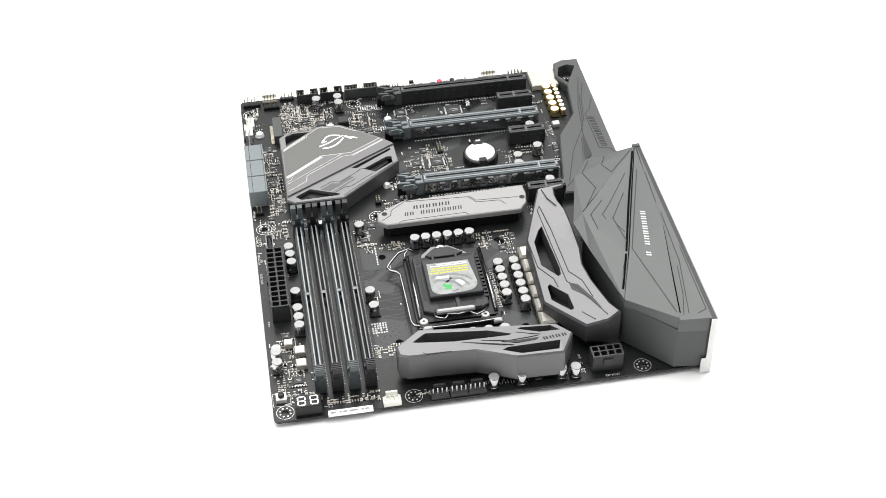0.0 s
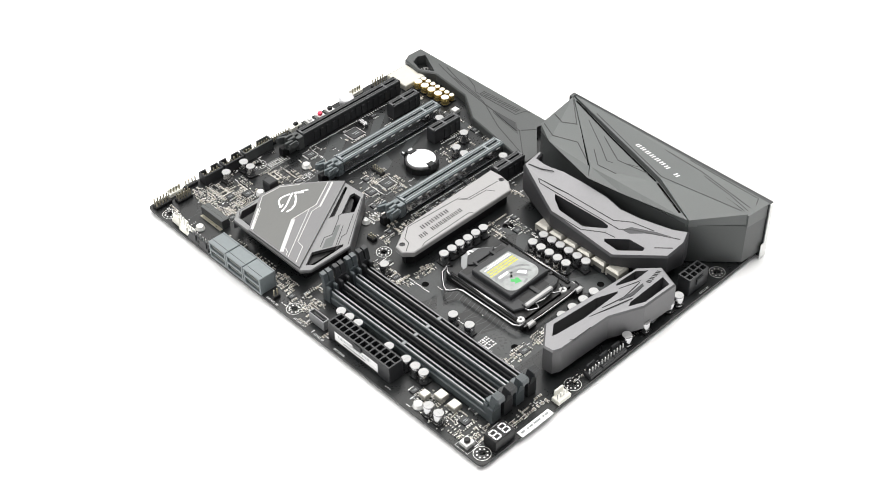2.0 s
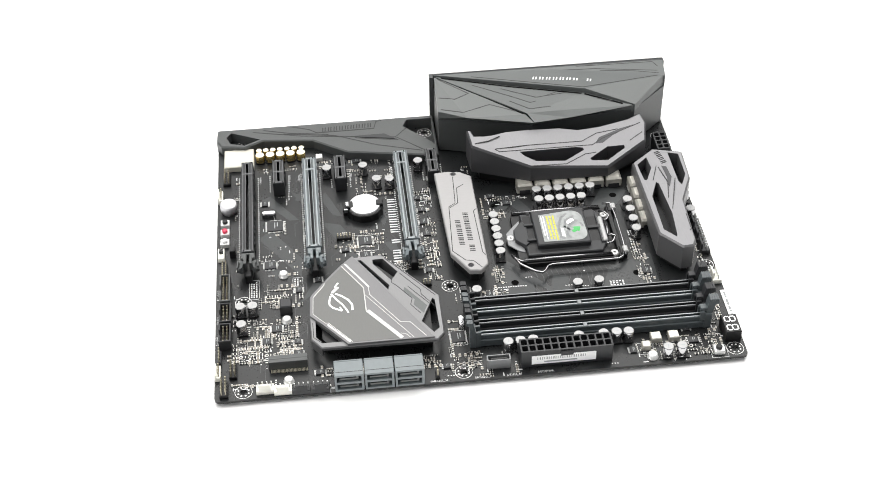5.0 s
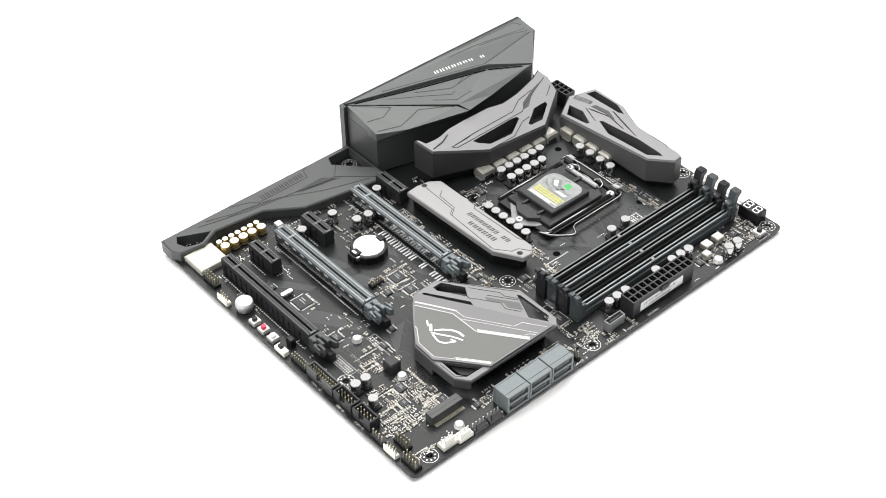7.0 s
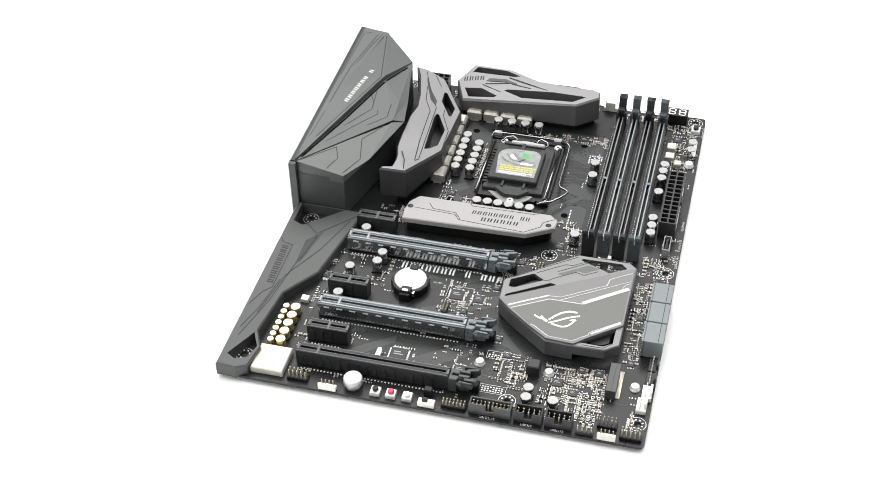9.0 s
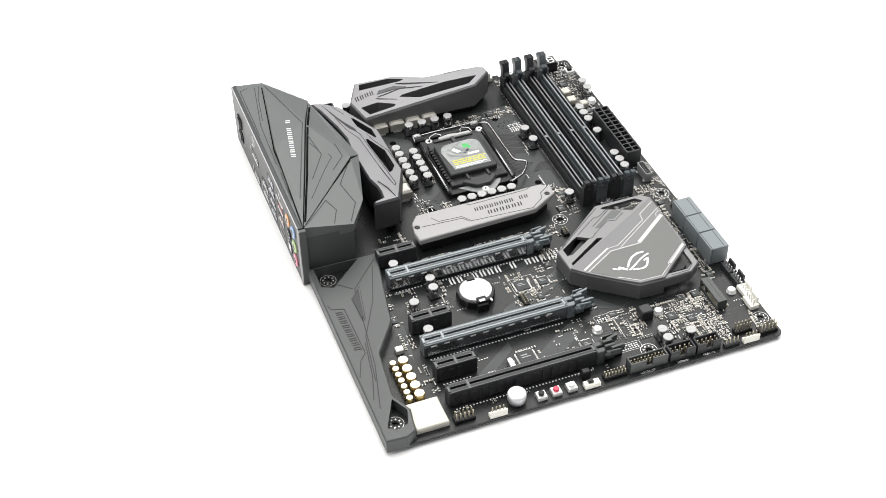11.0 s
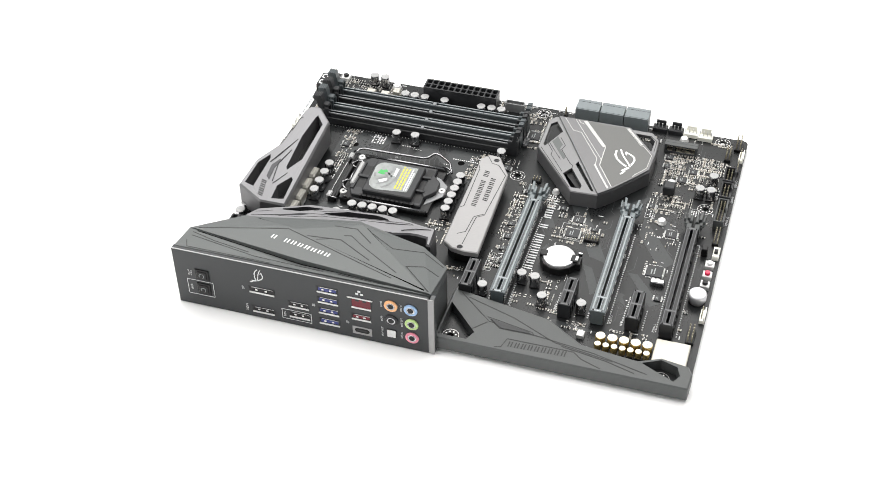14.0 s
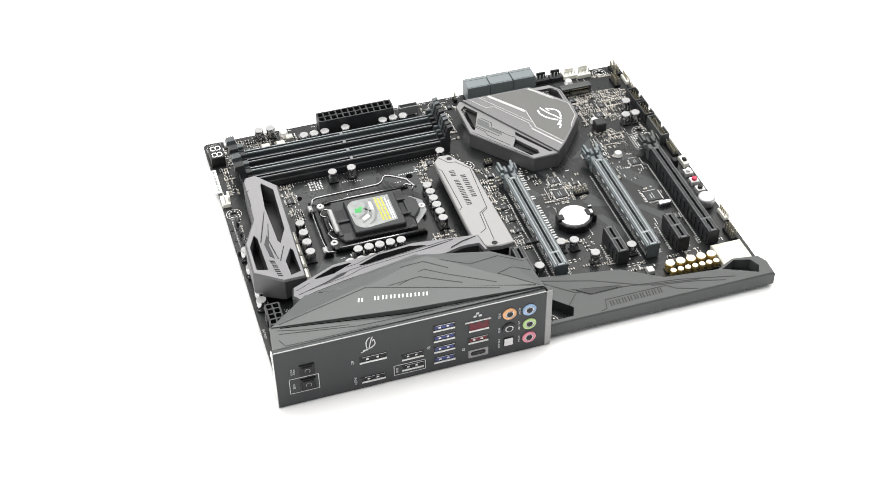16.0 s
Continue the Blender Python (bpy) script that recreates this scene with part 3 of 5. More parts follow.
# ---- chipset heatsink ----
PCH = [(178.5, 56.2), (194.5, 55.6), (212.8, 56.2), (220.5, 62.0), (221.0, 128.4), (216.0, 132.6), (184.6, 132.8), (144.7, 101.2), (145.4, 83.8), (153.0, 76.0)]
shift = lambda pts, dx, dy: [(x + dx, y + dy) for x, y in pts]
ZP = 11.8
ALU_FRAME = mat("grey_heatsink_frame", (0.205, 0.205, 0.208), 0.52, metal=0.25, var=0.06, scale=1400, bump=0.12, stretch=(0.2, 1, 1))
hs = heatsink("chipset_heatsink", PCH, 9.6, lambda x, y: ZP, [shift(q, -0.8, 1.8) for q in ([(149.4, 84.8), (149.2, 86.8), (173.5, 102.4), (177.2, 101.4)], [(149.7, 93.9), (149.5, 100.1), (162.2, 108.2), (169.3, 103.9), (153.3, 93.8)][::-1],
                                                              [(187.3, 126.6), (189.0, 127.9), (212.3, 128.4), (216.0, 124.9), (206.0, 118.6)], [(199.0, 57.4), (217.4, 72.4), (217.2, 61.0), (212.2, 57.2)])],
              "flat angular grey aluminium chipset heatsink with pale stripes", top=ALU_FRAME, rim=0.6, foot=9.0, side=ALU_SHADED_EDGE)
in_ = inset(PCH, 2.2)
part("skirt", prism(B(), [PCH[k] for k in (1, 0, 9, 8, 7, 6)] + [in_[k] for k in (6, 7, 8, 9, 0, 1)], 0.5, 9.7), ALU_SHADED_EDGE, hs)
part("skirt_lip", prism(B(), [PCH[k] for k in (3, 2, 1)] + [in_[k] for k in (1, 2, 3)], 5.0, 9.7), ALU_SHADED_EDGE, hs)
ZP = 13.3
UP = (-0.3, 0.7)
part("band_plate", prism(B(), shift([(145.9, 82.9), (153.2, 75.6), (168.0, 64.0), (179.0, 56.2), (194.9, 55.4), (202.6, 62.2), (220.4, 76.4), (220.4, 125.9)], *UP), 11.6, 13.2, cham=0.12), ALU_BAND, hs, "satin grey upper plate")
part("centre_plate", prism(B(), shift([(154.4, 76.4), (168.2, 65.2), (179.9, 57.9), (194.2, 57.2), (202.3, 64.0), (219.3, 77.8), (219.3, 106.2), (194.4, 87.9), (174.9, 87.6)], *UP), 12.6, ZP, cham=0.12), ALU_PCH, hs, "darker satin centre plate")
STRIPE = mat("pale_stripe", (0.46, 0.46, 0.45), 0.4, metal=0.3, var=0.04)
for pts, w in (([(194.6, 89.0), (219.2, 107.4)], 2.4), ([(154.6, 75.9), (174.9, 88.0), (194.6, 88.3)], 0.6), ([(152.6, 77.9), (163.8, 84.8), (174.6, 91.2)], 1.2), ([(174.6, 90.8), (181.3, 91.2), (206.0, 107.2), (207.0, 113.0), (219.2, 121.2)], 0.45),
               ([(180.8, 88.2), (219.4, 114.0)], 0.4), ([(215.4, 106.9), (216.6, 110.0), (219.4, 112.0)], 0.4), ([(180.2, 57.9), (194.0, 57.3), (202.3, 64.2), (202.4, 66.0), (219.0, 79.0)], 0.4), ([(203.4, 65.2), (219.0, 77.8)], 1.3), ([(168.4, 65.0), (170.2, 64.6), (180.0, 57.9)], 0.5)):
    part("stripe", ribbon(B(), shift(pts, *UP), w, 13.3, 0.06 + 0.02 * (w > 2)), STRIPE, hs, "bright polished stripe")
bm = B()
prism(bm, shift([(176.4, 111.0), (179.6, 110.0), (187.7, 116.0), (191.9, 115.1), (199.7, 120.3), (193.5, 122.8)], -1.0, 2.0), 11.3, 11.86)
part("inlay", bm, SHROUD, hs)
lines("groove", [shift(q, -1.0, 1.9) for q in ([(164.0, 109.2), (179.6, 120.3), (183.5, 120.3), (194.7, 127.6)], [(169.0, 103.7), (171.7, 103.7), (174.1, 106.2), (186.5, 114.7), (191.8, 113.4), (199.5, 118.5)], [(176.0, 113.0), (192.0, 124.4)], [(149.6, 101.2), (158, 107.8), (185.6, 128.6)],
                 [(200.4, 55.6), (212.6, 55.8), (217.4, 60.6)])], 0.4, 11.8, 0.1, GROOVE, hs)
emblem("emblem_blade", Matrix.Translation(L(183.2, 73.2, ZP)) @ pose(0, 0, 0, 0, 0, 30), 0.026, PAPER, hs)

# ---- drive cover plate ----
m2 = new("drive_cover")
m2.parent = board
tagged(m2, "pale brushed aluminium drive cover plate with two screws")
M2P = [(70.3, 141.4), (149.0, 143.6), (165.8, 153.4), (166.6, 160.2), (161.2, 165.2), (76.0, 165.0), (71.0, 158.5), (69.6, 150.0)]
bm = B()
prism(bm, M2P, 8.8, 12.4, cham=0.6, holes=[ring_pts(72.9, 153.6, 1.9, 14)[::-1], ring_pts(161.5, 154.6, 1.9, 14)[::-1]])
part("plate", bm, ALU_PALE, m2)
bm = B()
prism(bm, [(73, 144), (147, 145.6), (162, 154.6), (163, 159), (159, 162.6), (77, 162.6), (73, 157)], 0.5, 8.8)
part("base", bm, BLACK, m2)
for x, y in ((72.9, 153.6), (161.5, 154.6)):
    bm = B()
    lathe(bm, x, y, [(1.7, 9.0), (1.7, 11.4), (1.4, 11.7), (0.7, 11.7), (0.6, 11.2)], 16)
    part("screw", bm, ALU_SHADED_DARK, m2, "small dark recessed screw")
lines("groove", ([(75.6, 153.0), (102.3, 151.6), (105.6, 147.3), (147.7, 144.9), (156.8, 151.9), (157.8, 156.6), (164.2, 161.0)], [(84.2, 158.8), (87.4, 154.2), (102.4, 153.3), (106.6, 147.8)],
                 [(109.3, 164.2), (111.3, 162.2), (150.4, 163.0), (153.6, 164.4)]), 0.45, 12.4, 0.06, GROOVE, m2)
word_bars("word_block", [8, 2], 37.6, 3.3, (112.0, 154.9), (1, 0.02), 12.4, GROOVE, m2, slant=0.15)
word_bars("word_block", [6], 24.6, 3.3, (118.8, 149.4), (1, 0.02), 12.4, GROOVE, m2, slant=0.15)

INK_SOFT = mat("dark_grey_print", (0.15, 0.158, 0.16), 0.35, var=0.3, scale=800)

# ---- processor socket ----
socket = new("processor_socket")
socket.parent = board
tagged(socket, "steel framed processor socket with wire lever")
bm = B()
prism(bm, rect(107.5, 186.0, 155.0, 246.0, 1.0), 0.0, 3.2, holes=[rect(115, 192, 149, 238)[::-1]])
part("frame", bm, BLACK, socket)
bm = B()
prism(bm, [(114.6, 190.6), (144.4, 190.6), (143.0, 187.2), (136.6, 181.0), (126.0, 181.0), (118.6, 187.0)], 3.0, 3.7, cham=0.2, holes=[[(121.6, 188.6), (137.0, 188.6), (135.2, 186.4), (125.6, 186.4)][::-1]])
part("load_plate", bm, ALU_MID, socket, "polished steel load plate")
bm = B()
tube(bm, [(148.6, 181.6, 5.4), (151.6, 183.2, 5.8), (157.3, 185.4, 6.0), (161.0, 189.6, 5.8), (164.6, 194.4, 5.6), (166.0, 197.6, 5.5), (164.6, 199.6, 5.4), (160.6, 201.8, 5.3), (159.0, 204.8, 5.2), (158.7, 225.0, 5.1), (158.6, 240.0, 5.0), (158.4, 246.4, 5.0), (156.8, 249.2, 5.0), (152, 250.4, 4.6)], 0.8, 10)
part("lever", bm, WIRE, socket, "bent steel wire lever")
for run in ([(104.6, 246.0, 4.2), (105.0, 251.4, 4.6), (118.0, 252.2, 4.6), (140.0, 252.2, 4.6), (155.0, 251.6, 4.6)], [(113.2, 242.0, 5.4), (115.2, 245.6, 6.2), (119.6, 247.6, 6.4), (122.6, 245.4, 6.2), (122.8, 243.0, 5.6)],
            [(136.8, 243.0, 5.4), (137.0, 246.0, 6.2), (139.0, 248.0, 6.4), (143.6, 245.6, 6.2), (144.4, 242.6, 5.6), (142.0, 240.6, 5.2)], [(122.8, 243.6, 5.8), (130, 244.4, 5.4), (136.8, 243.4, 5.8)]):
    part("hinge_wire", tube(B(), run, 0.62, 8), WIRE, socket)
part("lever_hook", tube(B(), [(147.4, 184.6, 4.6), (150.8, 182.6, 5.4), (153.8, 186.6, 5.0), (154.4, 190.0, 4.4)], 0.75, 8), WIRE, socket, "hooked lever end")
part("hinge_bar", prism(B(), rect(106.0, 247.6, 155.0, 250.6, 0.6), 0.0, 3.6, cham=0.4), BLACK, socket)
part("hinge_clip", prism(B(), rect(119.6, 239.6, 142.8, 242.8, 1.2), 5.0, 7.2, cham=0.7), CAPTOP, socket, "rounded steel hinge clip")
boxes("hinge_clamp", [(105.4, 250.8, 3.0, 110.6, 254.0, 5.2), (146.8, 250.6, 3.0, 152.6, 253.8, 5.2)], CAPTOP, socket, cham=0.6)
for x in (107.4, 152.6):
    part("side_rail", prism(B(), rect(x - 1.2, 187.0, x + 1.2, 244.0), 2.8, 4.4, cham=0.4), BLACK, socket)
    part("rail_edge", tube(B(), [(x - 0.2, 188.0, 4.4), (x - 0.2, 243.0, 4.4)], 0.95, 8), WIRE, socket, "bright steel frame edge")
boxes("hinge_block", [(105, 248.6, 0, 112, 253, 4.2), (146, 248.6, 0, 153, 253, 4.2)], BLACK, socket, cham=0.4)
for x, y, z in ((151.0, 245.2, 3.2), (114.2, 245.2, 2.8), (130.9, 183.2, 3.7)):
    bm = B()
    lathe(bm, x, y, [(2.7, 0.0), (2.7, z), (2.3, z + 0.8), (1.2, z + 1.1), (0.9, z + 0.5)], 16)
    part("screw", bm, TIN, socket, "bright round screw head")
    part("screw_recess", prism(B(), ring_pts(x, y, 0.9, 6), z + 0.4, z + 0.62), INK, socket)

scap = new("socket_cover")
scap.location = (0, 0, LIFT * MM)
tagged(scap, "black plastic protective cap with printed sticker on the processor socket", "socket cover")
bm = B()
prism(bm, [(110.6, 191.6), (119.0, 191.6), (124.0, 188.6), (138.0, 188.6), (142.6, 191.6), (150.0, 191.6), (150.0, 238.4), (143.0, 241.6), (116.0, 241.6), (110.6, 238.4)], 3.4, 5.6, cham=0.5)
part("rim", bm, COAL, scap)
bm = B()
prism(bm, rect(112.4, 198.2, 145.2, 231.6, 1.0), 5.6, 9.2, cham=0.6)
part("raised_plate", bm, COAL, scap)
for q in ([(113, 192.6), (121, 192.6), (121.6, 197.6), (113, 197.6)], [(126.0, 193.8), (135.0, 193.8), (134.0, 197.6), (126.6, 197.6)], [(139.4, 192.6), (148, 192.6), (148, 197.6), (139.0, 197.6)],
          [(118, 233), (127, 233), (127, 238.6), (118, 238.6)], [(131, 233), (141, 233), (141, 238.6), (131, 238.6)], [(146.6, 200), (148.6, 200), (148.6, 230), (146.6, 230)]):
    part("recess", prism(B(), q, 5.5, 5.66), BLACK, scap)
bm = B()
prism(bm, [(118.4, 191.6), (124.4, 187.0), (126.4, 185.6), (135.2, 185.6), (137.2, 187.0), (141.6, 191.6), (139.0, 194.0), (122.6, 194.0)], 4.2, 6.8, cham=0.3)
part("tab", bm, COAL, scap)
boxes("rib", [(122.4, 192.6, 5.6, 124.2, 198.6, 7.6), (136.6, 192.6, 5.6, 138.4, 198.6, 7.6), (127.6, 231, 5.6, 130.2, 241.4, 7.0), (115.6, 238.6, 5.6, 143.4, 241.2, 6.6)], COAL, scap, cham=0.25)
boxes("grip", [(109.6, 196 + 3.2 * k, 3.4, 112.0, 197.8 + 3.2 * k, 6.2) for k in range(12)], BLACK, scap)
bm = B()
arc = lambda x, y, r, a0, a1: [(x + r * math.cos(radians(a0 + (a1 - a0) * k / 5)), y + r * math.sin(radians(a0 + (a1 - a0) * k / 5))) for k in range(6)]
pts = [(117.2, 202.6), (142.6, 202.6)] + arc(136.8, 224.2, 6.2, 0, 90) + arc(122.4, 222.2, 7.6, 90, 180)
prism(bm, pts, 9.2, 9.3)
sticker = part("sticker", bm, mat("glossy_sticker", (0.25, 0.265, 0.26), 0.22, var=0.25, scale=260, big=90), scap, "grey sticker with yellow print and green arrow")
rnd = random.Random(2)
for y in (210.9, 208.9, 206.9):
    x = 118.4
    while x < 141.0:
        w = min(rnd.uniform(1.6, 4.2), 142.0 - x)
        boxes("yellow_print", [(x, y, 9.3, x + w, y + 1.15, 9.34)], YELLOW, sticker)
        x += w + 0.5
boxes("white_print", [(118.4, 205.0, 9.3, 140.6, 205.6, 9.34), (118.4, 203.6, 9.3, 137.0, 204.2, 9.34)], PAPER, sticker)
bm = B()
prism(bm, [(130.4, 223.2), (131.6, 222.0), (132.6, 223.0), (134.4, 220.8), (136.2, 222.6), (134.4, 224.6), (135.6, 225.8), (131.0, 227.2)], 9.3, 9.36)
part("green_arrow", bm, GREEN, sticker)
bm = B()
for run, w in (([(117.4, 220.4), (121.0, 216.4), (129.0, 213.6), (139.6, 213.6), (141.4, 216.0)], 1.1), ([(120.0, 224.6), (124.0, 218.6), (131.0, 217.0)], 1.0), ([(124.6, 226.2), (128.6, 220.6), (138.0, 217.6), (140.8, 219.6)], 1.3), ([(127.0, 227.6), (131.0, 228.8)], 0.9), ([(129.6, 217.0), (133.6, 220.8)], 0.8)):
    ribbon(bm, run, w * 1.5, 9.3, 0.05)
part("drawing", bm, INK_SOFT, sticker)
bm = B()
prism(bm, [(121.8, 222.6), (125.2, 218.8), (127.8, 219.6), (124.4, 224.4)], 9.3, 9.34)
prism(bm, [(130.6, 214.6), (138.6, 214.6), (139.2, 216.6), (131.4, 216.4)], 9.3, 9.34)
part("drawing_light", bm, PAPER, sticker)


# Flat dark discs on the board; the shade inside the cooler holes is their colour.
for x, y in ((167.2, 256.0), (167.2, 180.8), (92.0, 179.8), (92.0, 256.0)):
    bm = B()
    lathe(bm, x, y, [(2.3, 0.02), (2.3, 0.07), (2.0, 0.08), (1.9, 0.03), (0.05, 0.03)], 18)
    part("cooler_hole", bm, DEEP_SHADE, board, "dark round cooler mounting hole")

# ---- expansion slots ----
LATCH = mat("pale_slate_plastic", (0.13, 0.15, 0.158), 0.28, var=0.15, bump=0.05)
PALE_EDGE = mat("pale_edge", (0.25, 0.275, 0.285), 0.3, metal=0.3, var=0.1)
RIDGE = mat("grey_plastic_ridge", (0.085, 0.088, 0.092), 0.35, var=0.12)


def long_slot(name, y, x1, key, body, shielded, label):
    s = new(name)
    s.parent = board
    tagged(s, label)
    x0, w, top = 42.0, 3.7, 11.2
    bm = B()
    prism(bm, rect(x0, y - w, x1, y + w), 0.6, top, cham=0.35, holes=[rect(x0 + 2, y - 0.9, key - 0.9, y + 0.9)[::-1], rect(key + 0.9, y - 0.9, x1 - 2, y + 0.9)[::-1]])
    part("body", bm, body, s)
    boxes("slot_floor", [(x0 + 1.5, y - 1.2, 0.7, x1 - 1.5, y + 1.2, 3.4)], BLACK, s)
    bm = B()
    for sy in (-1, 1):
        box(bm, x0 + 2, y + sy * 3.1 - (0.42 if shielded else 0.2), top - 0.3, x1 - 1, y + sy * 3.1 + (0.42 if shielded else 0.2), top + 0.04)
        box(bm, x0 + 2, y + sy * 1.05 - 0.14, top - 0.3, x1 - 1, y + sy * 1.05 + 0.14, top + 0.04)
    for cx in (x0 + 0.9, key, x1 - 0.9):
        box(bm, cx - 0.55, y - w + 0.2, top - 0.3, cx + 0.55, y + w - 0.2, top + 0.09)
    part("edge_ridge", bm, PALE_EDGE if shielded else RIDGE, s)
    # End pits are dark dots, their shade given as colour.
    for cx in (x0, x1 - 1.8):
        for sy in (-1, 1):
            part("end_pit", prism(B(), ring_pts(cx + 0.9, y + sy * 2.6, 0.55, 8), top - 0.2, top + 0.13), DEEP_SHADE, s)
    bm = B()
    n = int((x1 - x0 - 5) / 1.0)
    for k in range(n):
        x = x0 + 3 + k
        for sy in (-1, 1):
            box(bm, x, y + sy * 1.75 - 0.42, top - 0.4, x + 0.45, y + sy * 1.75 + 0.42, top + 0.05)
    part("slit_strip", bm, GROOVE, s, kind="stuff")
    if shielded:
        bm = B()
        for sy in (-1, 1):
            box(bm, x0 + 0.4, y + sy * (w + 0.35) - 0.3, 2.2, x1 - 0.6, y + sy * (w + 0.35) + 0.3, 9.2)
        part("steel_shield", bm, STEEL, s, "polished steel side guard")
        bm = B()
        for sy in (-1, 1):
            box(bm, x0, y + sy * (w + 0.55) - 0.55, 9.2, x1, y + sy * (w + 0.55) + 0.55, top - 0.3, 0.2)
        part("side_rail", bm, body, s)
        boxes("shield_tab", [(x0 + 4 + 8.0 * k, y - w - 1.25, 8.6, x0 + 7.4 + 8.0 * k, y - w - 1.05, 9.5) for k in range(int((x1 - x0 - 8) / 8))]
              + [(x0 + 4 + 8.0 * k, y + w + 1.05, 8.6, x0 + 7.4 + 8.0 * k, y + w + 1.25, 9.5) for k in range(int((x1 - x0 - 8) / 8))], PAPER, s)
    else:
        boxes("side_rib", [(x0 + 2 + 5.4 * k, y - w - 0.5, 1.0, x0 + 4.6 + 5.4 * k, y - w + 0.1, 8.6) for k in range(int((x1 - x0 - 4) / 5.4))]
              + [(x0 + 2 + 5.4 * k, y + w - 0.1, 1.0, x0 + 4.6 + 5.4 * k, y + w + 0.5, 8.6) for k in range(int((x1 - x0 - 4) / 5.4))], body, s)
    bm = B()
    for k in range(n // 2):
        for sy in (-1, 1):
            x = x0 + 3 + 2 * k + (1.0 if sy > 0 else 0)
            box(bm, x, y + sy * 6.2 - 0.4, 0, x + 0.8, y + sy * 6.2 + 0.4, 0.25)
    part("pin_strip", bm, SILK, s, kind="stuff")
    return s


def slot_latch(s, y, x, body):
    bm = B()
    prism(bm, [(x, y - 4.2), (x + 4.5, y - 4.2), (x + 5.5, y - 3), (x + 5.5, y - 0.8), (x + 1.5, y - 0.8), (x + 1.5, y + 0.8), (x + 5.5, y + 0.8), (x + 5.5, y + 3), (x + 4.5, y + 4.2), (x, y + 4.2)], 0.5, 10.4, cham=0.4)
    part("latch_housing", bm, body, s)
    part("latch_pivot", prism(B(), rect(x + 1.6, y - 2.0, x + 17.0, y + 2.0), 0.4, 6.4, cham=0.4), BLACK, s)
    for sy in (-1, 1):
        bm = B()
        box(bm, x + 5.6, y + sy * 1.75 - 0.9, 0.6, x + 11.6, y + sy * 1.75 + 0.9, 12.0, 0.3)
        wing = [(x + 4.6, 2.7), (x + 13.0, 2.7), (x + 15.0, 3.6), (x + 14.2, 6.9), (x + 7.0, 6.4), (x + 4.6, 4.8)]
        wing = [(px, y + sy * py) for px, py in wing]
        prism(bm, wing if sy > 0 else wing[::-1], lambda px, py: 6.0 + 0.2 * abs(py - y), lambda px, py: 8.2 + 0.16 * (px - x - 8) + 0.1 * abs(py - y), cham=0.35)
        fin = [(x + 8.6, 2.4), (x + 15.8, 3.4), (x + 16.6, 5.0), (x + 9.2, 4.4)]
        fin = [(px, y + sy * py) for px, py in fin]
        prism(bm, fin if sy > 0 else fin[::-1], 8.0, lambda px, py: 11.0 + 0.18 * (px - x - 8), cham=0.2)
        box(bm, x + 5.7, y + sy * 4.2 - 1.2, 5.4, x + 8.6, y + sy * 4.2 + 1.2, 9.4, 0.3)
        lip = [(x + 7.4, 5.4), (x + 14.0, 5.8), (x + 13.8, 6.8), (x + 7.6, 6.4)]
        lip = [(px, y + sy * py) for px, py in lip]
        prism(bm, lip if sy > 0 else lip[::-1], 8.0, 11.4, cham=0.2)
        part("latch_wing", bm, body, s, "plastic release latch wing")


for y, sh in ((121.3, True), (60.9, True), (20.2, False)):
    s = long_slot("expansion_slot", y, 131.5, 54.6, SLATE if sh else COAL, sh, "long slate grey expansion slot with steel guard" if sh else "long black expansion slot")
    slot_latch(s, y, 131.6, LATCH if sh else SHADED_DARK_GREY)
for y in (141.6, 80.8, 40.4):
    s = long_slot("short_expansion_slot", y, 66.6, 54.6, COAL, False, "short black expansion slot")


# ---- memory slots ----
mat_dim = mat("dim_edge", (0.19, 0.2, 0.208), 0.3, var=0.1)
DIMM_EDGE = mat("pale_slate_ridge", (0.27, 0.29, 0.30), 0.3, metal=0.2, var=0.1)
DIMM_SLATE = mat("dark_slate_plastic", (0.062, 0.073, 0.078), 0.32, var=0.1, bump=0.05)


